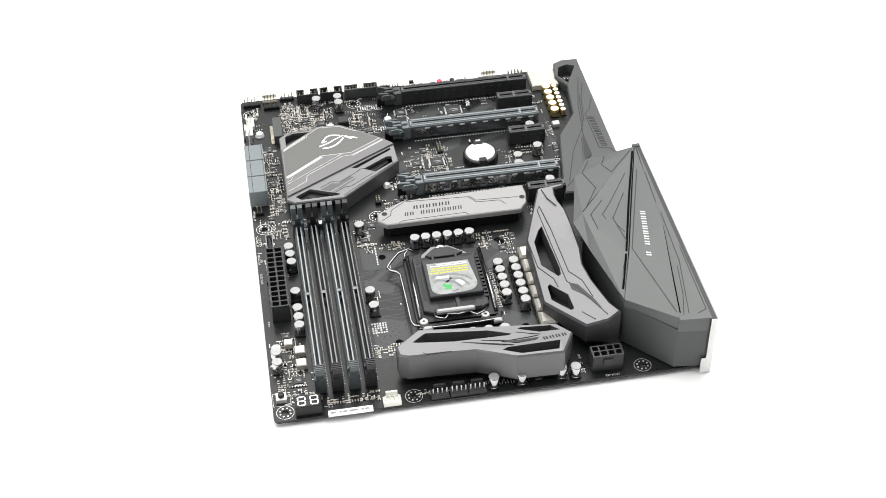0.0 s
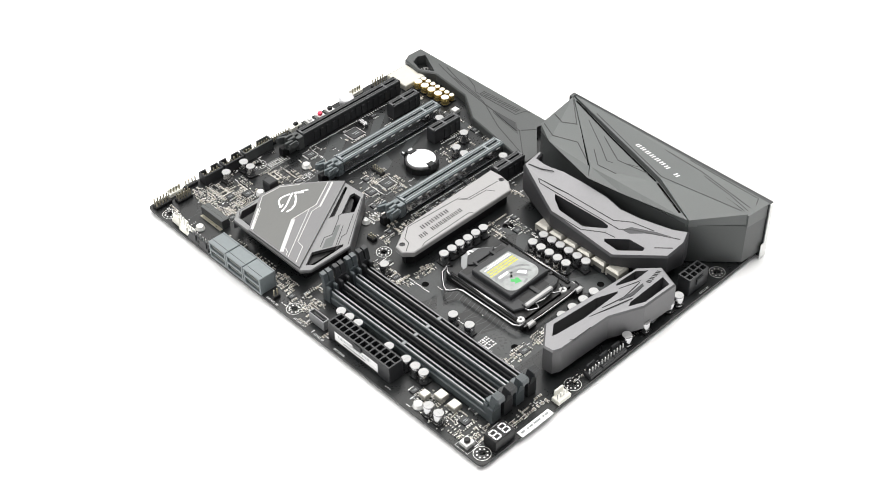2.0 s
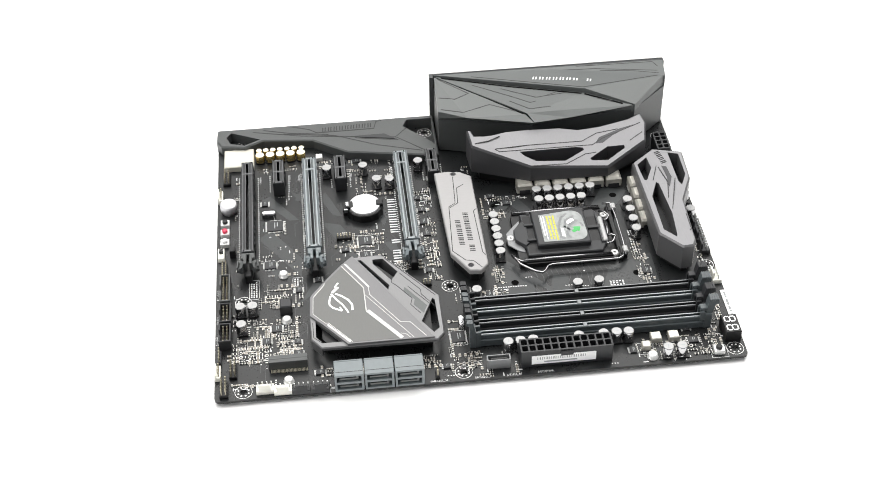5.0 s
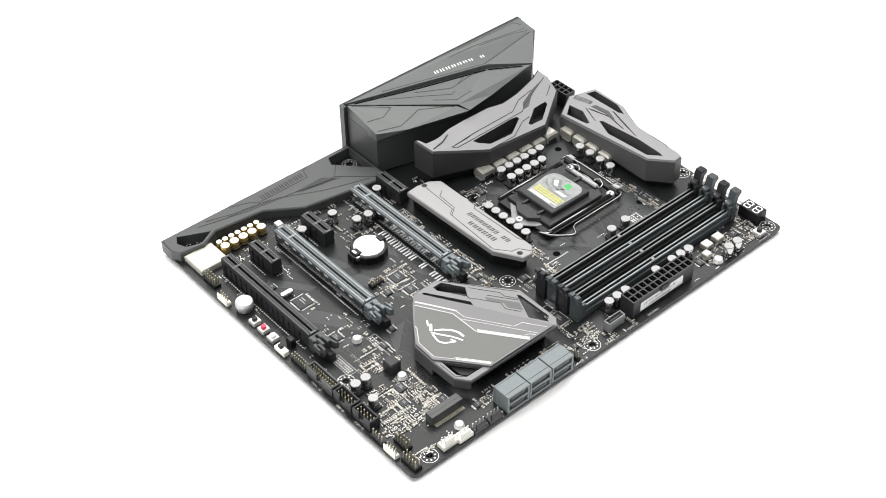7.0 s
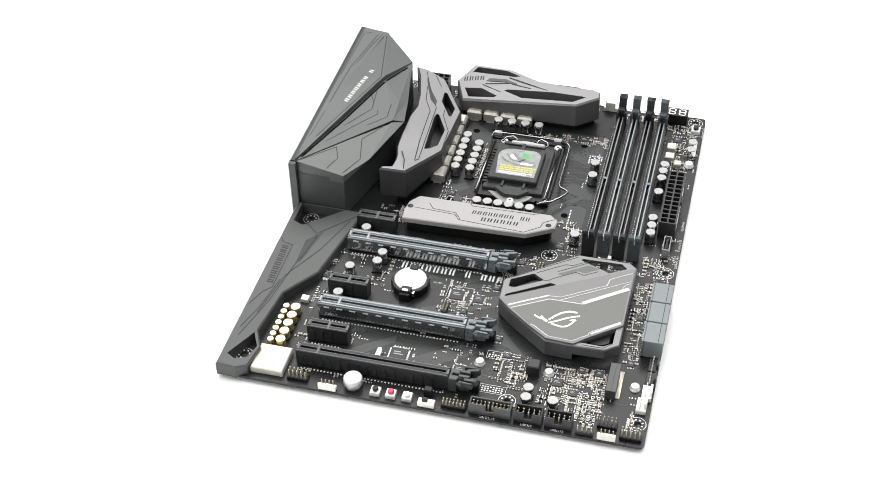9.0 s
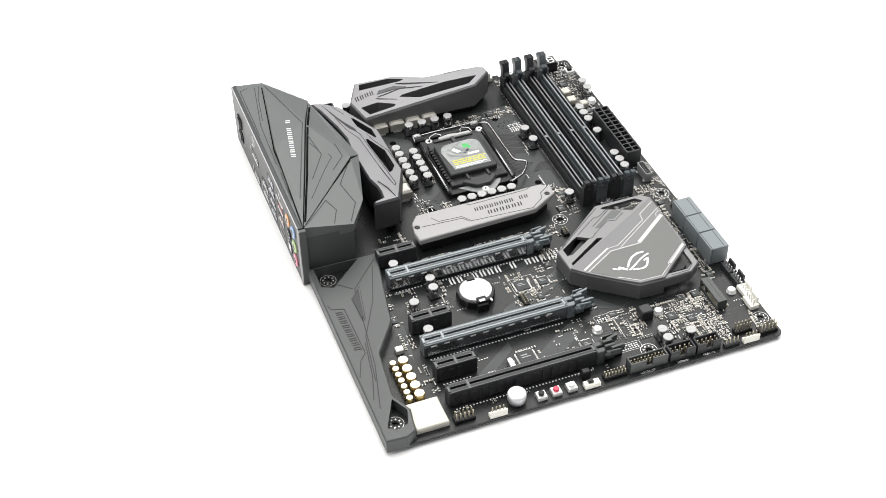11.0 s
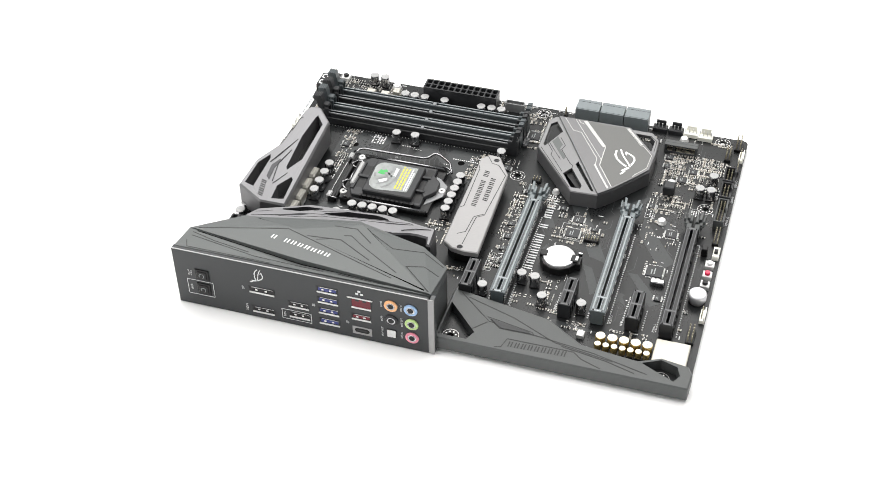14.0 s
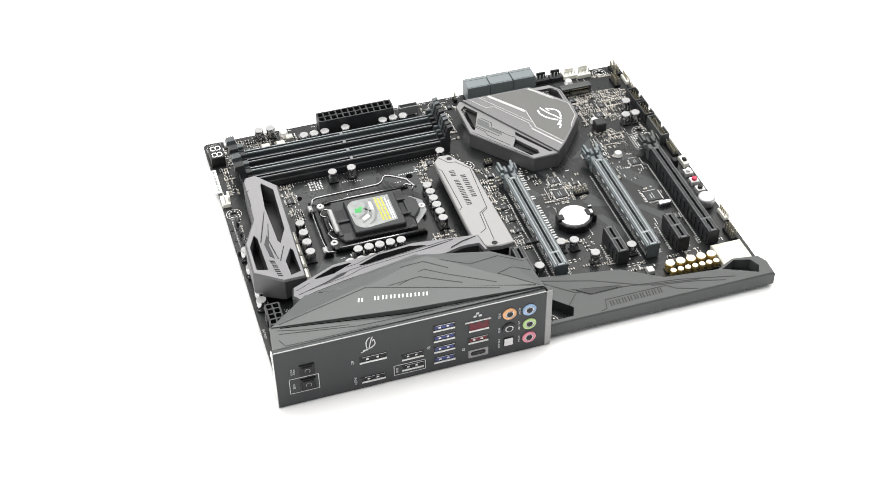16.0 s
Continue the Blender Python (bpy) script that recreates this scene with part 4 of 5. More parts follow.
def memory_slot(x, body, label):
    s = new("memory_slot")
    s.parent = board
    tagged(s, label)
    y0, y1, w, z, key = 151.5, 284.0, 2.9, 8.6, 214.5
    bm = B()
    prism(bm, rect(x - w, y0, x + w, y1), 0.5, 5.2, cham=0.5, holes=[rect(x - 0.85, y0 + 1, x + 0.85, y1 - 1)[::-1]])
    prism(bm, rect(x - 2.2, y0 + 0.4, x + 2.2, y1 - 0.4), 5.0, z, cham=0.35, holes=[rect(x - 0.85, y0 + 1, x + 0.85, key - 1.2)[::-1], rect(x - 0.85, key + 1.2, x + 0.85, y1 - 1)[::-1]])
    part("body", bm, body, s)
    boxes("slot_floor", [(x - 1.1, y0 + 0.6, 0.6, x + 1.1, y1 - 0.6, 2.4)], BLACK, s)
    bm = B()
    for sx in (-1, 1):
        for ya, yb in ((y0 + 1.5, key - 1.6), (key + 1.6, y1 - 1.5)):
            ribbon(bm, [(x + sx * 1.25, ya), (x + sx * 1.25, yb)], 0.62, z, 0.12)
    part("edge_ridge", bm, DIMM_EDGE if body is DIMM_SLATE else mat_dim, s)
    part("key_bridge", box(B(), x - 1.5, key - 1.0, z - 0.2, x + 1.5, key + 1.0, z + 0.14), mat_dim, s)
    bm = B()
    prof = lambda u, v, d: L(x + d, u, v)
    prism(bm, [(146.9, 0.3), (150.2, 0.3), (150.2, 13.6), (146.9, 13.6)], -3.7, 3.7, cham=0.25, place=prof)
    for sx in (-1, 1):
        prism(bm, [(147.2, 13.0), (150.0, 13.0), (149.2, 17.4), (148.4, 20.2), (145.2, 20.6), (144.8, 18.8), (146.6, 17.0)], sx * 2.05 - 1.6, sx * 2.05 + 1.6, cham=0.15, place=prof)
        box(bm, x + sx * 2.6 - 0.9, 149.4, 0.4, x + sx * 2.6 + 0.9, 153.4, 12.0, 0.3)
    part("end_tower", bm, body, s)
    bm = B()
    box(bm, x - 3.3, 284.0, 0.4, x + 3.3, 288.5, 11.5, 0.4)
    for sx in (-1, 1):
        box(bm, x + sx * 2.5 - 0.8, 281.5, 6, x + sx * 2.5 + 0.8, 284.4, 13.0, 0.3)
    part("end_tower", bm, body, s)
    bm = B()
    prism(bm, [(284.8, 10.0), (288.6, 10.0), (290.2, 17.4), (292.6, 19.0), (292.0, 21.6), (286.6, 21.9), (285.8, 18.4)], -2.5, 2.5, cham=0.2, place=prof)
    for k in range(4):
        box(bm, x - 2.7, 286.9 + 1.3 * k, 20.6, x + 2.7, 287.5 + 1.3 * k, 22.2 - 0.06 * k)
    box(bm, x - 2.0, 281.6, 13.2, x + 2.0, 285.8, 15.2, 0.3)
    part("latch", bm, body, s, "ribbed tilting end latch")
    bm = B()
    for k in range(64):
        yy = y0 + 2 + k * 2.05
        box(bm, x - 4.3, yy, 0, x - 3.9, yy + 0.45, 0.2)
    part("pin_strip", bm, TIN, s, kind="stuff")


for k in range(4):
    memory_slot(187.6 + 9.45 * k, (COAL, DIMM_SLATE)[k % 2], ("black memory slot with end latches", "slate grey memory slot with end latches")[k % 2])


# ---- connectors ----
def power_connector(name, x0, y0, x1, y1, cols, rows_, label):
    p = new(name)
    p.parent = board
    tagged(p, label)
    cx, cy = (x1 - x0 - 1.0) / cols, (y1 - y0 - 1.0) / rows_
    holes = [rect(x0 + 0.5 + cx * i + 0.45, y0 + 0.5 + cy * j + 0.45, x0 + 0.5 + cx * (i + 1) - 0.45, y0 + 0.5 + cy * (j + 1) - 0.45, 0.5)[::-1] for i in range(cols) for j in range(rows_)]
    bm = B()
    prism(bm, rect(x0, y0, x1, y1, 0.5), 0.3, 12.6, holes=holes)
    part("housing", bm, COAL, p)
    boxes("cavity_floor", [(x0 + 0.6, y0 + 0.6, 0.4, x1 - 0.6, y1 - 0.6, 3.0)], BLACK, p)
    boxes("pin", [(x0 + 0.5 + cx * (i + 0.5) - 0.35, y0 + 0.5 + cy * (j + 0.5) - 0.35, 2.5, x0 + 0.5 + cx * (i + 0.5) + 0.35, y0 + 0.5 + cy * (j + 0.5) + 0.35, 8.0) for i in range(cols) for j in range(rows_)], TIN, p)
    return p


atx = power_connector("power_connector", 227.6, 173.6, 238.4, 226.6, 2, 12, "black twenty-four way power connector with white sticker")
bm = B()
prism(bm, [(179.8, 2.4), (216.8, 2.4), (216.8, 9.0), (179.8, 9.0)], -0.02, 0.12, place=lambda u, v, d: L(238.4 + d, u, v))
part("sticker", bm, PAPER, atx, "white barcode sticker")
bm = B()
for k in range(22):
    u = 183.0 + k * 1.3
    prism(bm, rect(u, 5.8, u + (0.35, 0.65, 0.5)[k % 3], 7.8), 0.1, 0.16, place=lambda u, v, d: L(238.4 + d, u, v))
prism(bm, rect(187.0, 3.6, 206.0, 4.6), 0.1, 0.16, place=lambda u, v, d: L(238.4 + d, u, v))
part("barcode", bm, GREYINK, atx)
boxes("clip_tab", [(238.3, 196.5, 8.6, 239.4, 203.5, 11.6)], COAL, atx, cham=0.3)
eps = power_connector("processor_power_connector", 45.2, 291.2, 63.2, 300.2, 4, 2, "black eight way processor power connector")
boxes("clip_tab", [(51.0, 300.1, 6, 57.0, 301.2, 10.5)], COAL, eps, cham=0.3)

for k in range(3):
    y0 = 67.6 + 17.0 * k
    s = new("drive_port_block")
    s.parent = board
    tagged(s, "grey plastic block of two stacked drive ports")
    pl = lambda u, v, d: L(233.4 + d, u, v)
    bm = B()
    hl = []
    for v in (1.5, 7.3):
        hl.append([(y0 + 1.4, v), (y0 + 15.2, v), (y0 + 15.2, v + 4.2), (y0 + 1.4, v + 4.2)][::-1])
    prism(bm, rect(y0 + 0.2, 0.2, y0 + 16.6, 12.8, 0.5), 0.0, 10.8, holes=hl, place=pl)
    part("housing", bm, SATAGREY, s)
    bm = B()
    for v in (1.5, 7.3):
        prism(bm, rect(y0 + 1.4, v, y0 + 15.2, v + 4.2), 0.3, 5.4, place=pl)
    part("port_recess", bm, BLACK, s)
    part("back_wall", prism(B(), rect(y0 + 0.2, 0.2, y0 + 16.6, 12.8, 0.5), -1.2, -0.003, cham=0.5, place=pl), SATAGREY, s)
    part("top_seam", ribbon(B(), [(241.4, y0 + 0.8), (241.4, y0 + 16.0)], 0.35, 12.8, 0.05), GROOVE, s)
    bm = B()
    for v in (1.5, 7.3):
        prism(bm, rect(y0 + 3.0, v + 1.4, y0 + 13.6, v + 2.6), 5.0, 10.2, place=pl)
        prism(bm, rect(y0 + 12.4, v + 2.6, y0 + 13.6, v + 3.6), 5.0, 10.2, place=pl)
    part("tongue", bm, SHROUD, s)


def box_header(x0, x1, y0, y1, z, cols, label, shell=COAL):
    h = new("pin_header")
    h.parent = board
    tagged(h, label)
    bm = B()
    m = (x0 + x1) / 2
    box(bm, x0, y1 - 1.0, 0.2, x1, y1, z, 0.2)
    for a, b in ((x0, m - 2.2), (m + 2.2, x1)):
        box(bm, a, y0, 0.2, b, y0 + 1.0, z, 0.2)
    box(bm, m - 2.3, y0 + 0.1, 0.2, m + 2.3, y0 + 0.9, z - 4.6)
    for a in (x0, x1 - 1.0):
        box(bm, a, y0 + 0.9, 0.2, a + 1.0, y1 - 0.9, z, 0.2)
    part("housing", bm, shell, h)
    boxes("floor_plate", [(x0 + 0.8, y0 + 0.8, 0.3, x1 - 0.8, y1 - 0.8, 1.4)], BLACK, h)
    step = (x1 - x0 - 4) / (cols - 1)
    boxes("pin", [(x0 + 2 + step * i - 0.3, yy - 0.3, 1.0, x0 + 2 + step * i + 0.3, yy + 0.3, z - 0.8) for i in range(cols) for yy in ((y0 + y1) / 2 - 1.1, (y0 + y1) / 2 + 1.1)], PIN, h)


box_header(146.4, 170.0, 2.8, 9.2, 7.6, 10, "dark grey shrouded pin header", SHADED_DARK_GREY)
box_header(171.6, 187.4, 2.6, 9.8, 7.6, 5, "black shrouded pin header")
box_header(188.8, 204.0, 2.6, 9.8, 7.6, 5, "black shrouded pin header")


def bare_pins(x0, y0, cols, rows_, z=7.0, pitch=2.3, base=BLACK, label="bare pin header", pin=PIN, along="x"):
    h = new("pin_header")
    h.parent = board
    tagged(h, label)
    nx, ny = (cols, rows_) if along == "x" else (rows_, cols)
    boxes("base", [(x0, y0, 0.1, x0 + nx * pitch, y0 + ny * pitch, 2.2)], base, h, cham=0.25)
    boxes("pin", [(x0 + pitch * (i + 0.5) - 0.32, y0 + pitch * (j + 0.5) - 0.32, 1.8, x0 + pitch * (i + 0.5) + 0.32, y0 + pitch * (j + 0.5) + 0.32, z) for i in range(nx) for j in range(ny)], pin, h)


bare_pins(130.5, 3.0, 7, 2, 5.2, 2.0)
bare_pins(40.5, 3.6, 5, 2, 7.0, 2.4)
bare_pins(217.0, 8.4, 5, 2, 7.0, 2.2)
bare_pins(230.0, 3.0, 5, 2, 7.0, 2.4)
bare_pins(112.2, 75.0, 2, 5, 4.0, 1.9)
bare_pins(160.5, 124.5, 2, 3, 4.0, 1.9)
bare_pins(236.6, 124.8, 2, 1, 7.0, 2.4)
bare_pins(206.0, 1.4, 4, 1, 6.2, 2.5, base=COAL)
for x0, x1 in ((218.2, 228.2), (60.0, 70.2)):
    h = new("fan_header")
    h.parent = board
    tagged(h, "small ivory plastic pin connector")
    boxes("housing", [(x0, 0.4, 0.1, x1, 3.6, 2.8), (x0, 0.4, 2.6, x1, 1.2, 5.0)], IVORY, h, cham=0.25)
    boxes("pin", [(x0 + 1.6 + 2.2 * k, 2.2, 2.6, x0 + 2.2 + 2.2 * k, 2.8, 6.6) for k in range(4)], PIN, h)


def fan_header(x, y, turn, body, label, z=6.0):
    """A four pin fan header; its back wall faces local +y."""
    h = new("fan_header")
    h.parent = board
    h.matrix_basis = Matrix.Translation(L(x, y, 0)) @ pose(0, 0, 0, 0, 0, turn)
    tagged(h, label)
    pl = lambda a, b, c: Vector((a, b, c)) * MM
    bm = B()
    box(bm, -5.0, -2.8, 0.1, 5.0, 2.8, 3.0, 0.25, place=pl)
    box(bm, -3.2, 1.6, 2.8, 3.4, 2.8, z + 3.6, 0.25, place=pl)
    part("housing", bm, body, h)
    bm = B()
    for k in range(4):
        box(bm, -4.1 + 2.54 * k, -0.9, 2.8, -3.5 + 2.54 * k, -0.3, z + 3.0, place=pl)
    part("pin", bm, TIN, h)


fan_header(178.0, 302.0, 180, IVORY, "ivory plastic four pin fan header", 3.6)
for x in (151.0, 140.2, 129.8):
    fan_header(x, 301.6, 180, COAL, "black plastic four pin fan header", 3.6)
fan_header(238.6, 28.6, -90, IVORY, "ivory plastic four pin fan header", 4.0)
fan_header(240.2, 38.6, -90, IVORY, "ivory plastic four pin fan header", 3.0)
fan_header(241.0, 49.0, -90, COAL, "black plastic four pin fan header", 3.2)
fan_header(241.0, 59.8, -90, COAL, "black plastic four pin fan header", 3.2)

# drive slot beside the chipset heatsink
dsl = new("drive_slot")
dsl.parent = board
tagged(dsl, "dark low drive card slot with brass contacts")
boxes("housing", [(220.8, 31.0, 0.1, 223.4, 53.0, 6.6), (217.6, 31.0, 5.7, 220.8, 53.0, 6.6), (217.6, 31.0, 0.1, 220.8, 53.0, 1.4), (217.6, 31.0, 1.4, 220.8, 32.3, 5.7), (217.6, 51.7, 1.4, 220.8, 53.0, 5.7), (217.6, 46.0, 1.4, 220.8, 46.9, 5.7)], SHADED_DARK_GREY, dsl, cham=0.12)
boxes("contact", [(223.4, 32.2 + 0.75 * k, 0.1, 225.6, 32.6 + 0.75 * k, 0.6) for k in range(28)], BRONZE, dsl)
boxes("spring_contact", [(217.9, 32.7 + 0.75 * k, z, 220.8, 33.1 + 0.75 * k, z + 0.6) for k in range(25) for z in (1.45, 4.6) if not 45.4 < 32.7 + 0.75 * k < 47.2], BRONZE, dsl)
boxes("mouth", [(220.2, 32.3, 1.4, 221.0, 51.7, 5.7)], BLACK, dsl)

# front panel socket beside the main power connector
fp = new("front_panel_socket")
fp.parent = board
tagged(fp, "small steel framed front panel socket")
bm = B()
prism(bm, rect(232.6, 154.6, 237.2, 168.2, 0.6), 0.2, 7.0, holes=[rect(233.2, 155.3, 236.6, 167.5)[::-1]], cham=0.1)
part("shell", bm, ALU_MID, fp)
part("insert", prism(B(), rect(233.2, 155.3, 236.6, 167.5), 0.3, 3.0), BLACK, fp)
part("tongue", prism(B(), rect(234.3, 157.0, 235.5, 166.0), 3.0, 6.2), BLACK, fp)
boxes("shell_foot", [(231.8, 156.0, 0.05, 232.7, 157.4, 0.6), (231.8, 165.4, 0.05, 232.7, 166.8, 0.6)], TIN, fp)

# readout, buttons, switch, knob
rd = new("segment_display")
rd.parent = board
tagged(rd, "black two digit segment readout")
boxes("housing", [(217.0, 294.2, 0.1, 231.6, 303.4, 7.6)], BLACK, rd, cham=0.3)
bm = B()
for cx in (220.8, 227.8):
    for a, b in (((-1.7, 3.1), (1.7, 3.1)), ((-1.7, 0), (1.7, 0)), ((-1.7, -3.1), (1.7, -3.1)), ((-2, 0.35), (-2, 2.8)), ((2, 0.35), (2, 2.8)), ((-2, -2.8), (-2, -0.35)), ((2, -2.8), (2, -0.35))):
        ribbon(bm, [(cx + a[0], 298.8 + a[1]), (cx + b[0], 298.8 + b[1])], 0.85, 7.6, 0.06)
part("digit_segments", bm, PAPER, rd, "unlit white digit segments")


def push_button(x, y, w, base, top, label):
    p = new("push_button")
    p.parent = board
    tagged(p, label)
    boxes("base", [(x - w, y - w, 0.1, x + w, y + w, 2.8)], base, p, cham=0.25)
    bm = B()
    lathe(bm, x, y, [(w * 0.62, 2.6), (w * 0.62, 4.2), (w * 0.5, 4.6)], 16)
    part("cap", bm, top, p)


push_button(92.4, 5.2, 2.8, TIN, BLACK, "small tactile button with black cap")
push_button(101.4, 5.2, 2.8, TIN, RED, "small tactile button with red cap")
push_button(110.8, 5.2, 2.8, TIN, PAPER, "small tactile button with white cap")
push_button(238.6, 288.6, 3.0, TIN, BLACK, "small tactile button with black cap")
sw = new("slide_switch")
sw.parent = board
tagged(sw, "small ivory slide switch")
boxes("base", [(117.6, 1.0, 0.1, 127.0, 5.0, 3.4)], IVORY, sw, cham=0.3)
boxes("slider", [(120.0, 2.0, 3.2, 123.0, 4.2, 5.2)], BLACK, sw, cham=0.2)
boxes("jumper_block", [(119.4, 8.4, 0.1, 124.0, 12.0, 6.0)], BLACK, board, "small black jumper block", cham=0.4)
bm = B()
lathe(bm, 78.6, 7.6, [(4.6, 0.1), (4.6, 2.0), (5.4, 2.4), (5.5, 6.0), (5.1, 7.0), (4.3, 7.2), (4.1, 6.9), (3.0, 7.3)], 28)
part("start_button", bm, mat("silver_lacquer", (0.56, 0.56, 0.58), 0.34, metal=0.4, var=0.04), board, "round silver start button")


# ---- round parts ----
def capacitor(r, z, can, top, label):
    c = new("capacitor")
    c.parent = board
    tagged(c, label)
    pl = lambda a, b, d: Vector((a, b, d)) * MM
    bm = B()
    lathe(bm, 0, 0, [(r, 0.9), (r, 1.3), (r * 0.93, 1.7), (r, 2.1), (r, z - 0.5), (r * 0.96, z - 0.3)], 22, place=pl)
    part("can", bm, can, c)
    bm = B()
    lathe(bm, 0, 0, [(r * 0.96, z - 0.32), (r * 0.93, z - 0.06), (r * 0.9, z), (r * 0.84, z - 0.1)], 22, place=pl)
    part("top", bm, top, c)
    bm = B()
    prism(bm, [(-r * 1.05, -r * 1.05), (r * 0.6, -r * 1.05), (r * 1.05, -r * 0.6), (r * 1.05, r * 0.6), (r * 0.6, r * 1.05), (-r * 1.05, r * 1.05)], 0.05, 1.0, place=pl)
    part("base", bm, BLACK, c)
    bm = B()
    box(bm, -r * 0.4, -r * 0.06, z - 0.13, r * 0.4, r * 0.06, z - 0.085, place=pl)
    part("mark", bm, GREYINK, c)
    return c


SILVER = capacitor(3.1, 8.2, STEEL, CAPTOP, "silver cylindrical capacitor")
spots = [(89.2, 206 + 7.0 * k) for k in range(6)] + [(99.0, 206 + 6.9 * k) for k in range(5)] + [(111 + 6.9 * k, 174.8) for k in range(6)] + [(106 + 9.4 * k, 262.2) for k in range(4)]
spots += [(179, 217), (178.4, 230), (178, 156), (223.6, 168.5), (223.4, 175.6), (223.2, 183), (223.2, 209.6), (223.2, 224), (223.2, 231.6), (223.4, 238.6), (238.6, 258.6), (238.6, 266.6)]
spots += [(50, 72), (50, 96), (65, 104), (66, 112.4), (49.6, 132.6), (176, 15.2), (176, 22.4), (191, 15.8), (120, 300), (104, 300), (81, 299.4), (73, 300)]
rnd = random.Random(11)
for k, (x, y) in enumerate(spots):
    m = Matrix.Translation(L(x, y, 0)) @ pose(0, 0, 0, 0, 0, rnd.choice((0, 90, 180, 270)) + rnd.uniform(-6, 6))
    if k:
        copy_thing(SILVER, m)
    else:
        SILVER.matrix_basis = m
big, small = capacitor(3.0, 6.2, GOLD, CREAM, "gold audio capacitor"), capacitor(1.95, 5.4, GOLD, CREAM, "small gold audio capacitor")
for k, y in enumerate((28.2, 35.0, 41.8, 48.6, 55.6)):
    m = Matrix.Translation(L(28.6, y, 0))
    big.matrix_basis = m if not k else big.matrix_basis
    if k:
        copy_thing(big, m)
for k, y in enumerate((27.6, 32.2, 36.9, 41.6, 46.4, 51.2, 56.0)):
    m = Matrix.Translation(L(22.6, y, 0))
    small.matrix_basis = m if not k else small.matrix_basis
    if k:
        copy_thing(small, m)

for x0, y0, x1, y1 in [(74.8, 194.4 + 11.7 * k, 84.4, 204.6 + 11.7 * k) for k in range(6)] + [(82.4 + 11.8 * k, 267.0, 92.8 + 11.8 * k, 275.4) for k in range(4)]:
    c = new("choke")
    c.parent = board
    tagged(c, "square silver power choke")
    boxes("block", [(x0, y0, 1.2, x1, y1, 7.9)], CHOKE, c, cham=1.3)
    boxes("core", [(x0 - 0.15, y0 + 1.6, 0.3, x1 + 0.15, y1 - 1.6, 3.6)], COAL, c, cham=0.2)
    boxes("lead", [(x0 + 2, y0 - 0.1, 0.05, x1 - 2, y1 + 0.1, 1.4)], TIN, c)
boxes("choke", [(171.4, 38.4, 0.2, 178.8, 45.6, 7.0)], COAL, board, "square dark power choke", cham=0.6)
for x, y, w in ((225.0, 254.6, 3.1), (225.0, 265.0, 3.1), (231.0, 247.6, 2.5)):
    boxes("choke", [(x - w, y - w, 0.2, x + w, y + w, 3.8)], CHOKE, board, "small square silver choke", cham=0.5)
boxes("clock_can", [(28.0, 65.4, 0.2, 32.8, 69.8, 3.0)], TIN, board, "small square bright clock can", cham=0.4)
boxes("audio_shield", [(18.4, 4.4, 0.2, 37.4, 24.2, 4.2)], SHIELD, board, "square cream metal audio chip shield", cham=0.5)
for x, y, r in ((144, 41, 2.6), (184, 42, 2.6), (233, 42, 2.6), (238.4, 250, 2.8), (154.4, 112.5, 2.0)):
    bm = B()
    lathe(bm, x, y, [(r + 0.5, 0.05), (r + 0.5, 0.5), (r, 0.6), (r, 2.4), (r - 0.6, 2.9), (r * 0.45, 2.95), (r * 0.4, 2.75), (0.02, 2.75)], 18)
    part("standoff_screw", bm, TIN, board, "bright steel drive screw")
for x, y, turn in ((86.2, 33.0, 90), (199.0, 144.2, 0)):
    a, b = (1.9, 4.6)
    bm = B()
    prism(bm, rect(x - a, y - b, x + a, y + b, 1.8) if turn else rect(x - b, y - a, x + b, y + a, 1.8), 0.3, 3.4, cham=0.5)
    part("crystal", bm, STEEL, board, "oval silver crystal can")


# ---- coin battery in its holder ----
holder = new("battery_holder")
holder.parent = board
tagged(holder, "black round battery holder")
bm = B()
prism(bm, ring_pts(88.6, 94.6, 11.8, 12, 0.26), 0.1, 5.4, cham=0.5, holes=[ring_pts(88.6, 94.6, 10.3, 24)[::-1]])
box(bm, 85.0, 80.6, 0.1, 91.6, 85.0, 5.4, 0.4)
part("shell", bm, BLACK, holder)
boxes("contact_clip", [(86.4, 82.4, 4.6, 90.2, 84.4, 7.2), (93.0, 81.0, 4.6, 94.4, 83.6, 7.0)], STEEL, holder, cham=0.2)
boxes("hold_tab", [(86.0, 101.9, 3.0, 91.2, 106.4, 7.3), (85.4, 82.4, 5.2, 91.8, 87.2, 6.95)], BLACK, holder, "black plastic hold tab", cham=0.4)
cell = new("coin_battery")
cell.location = (0, 0, LIFT * MM)
tagged(cell, "round silver coin battery lying in its holder", "battery")
bm = B()
lathe(bm, 88.6, 94.6, [(9.0, 1.2), (10.0, 2.0), (10.0, 6.0), (9.6, 6.5), (8.9, 6.6)], 40)
part("can", bm, mat("polished_cell", (0.86, 0.86, 0.86), 0.3, metal=0.7, var=0.04), cell)


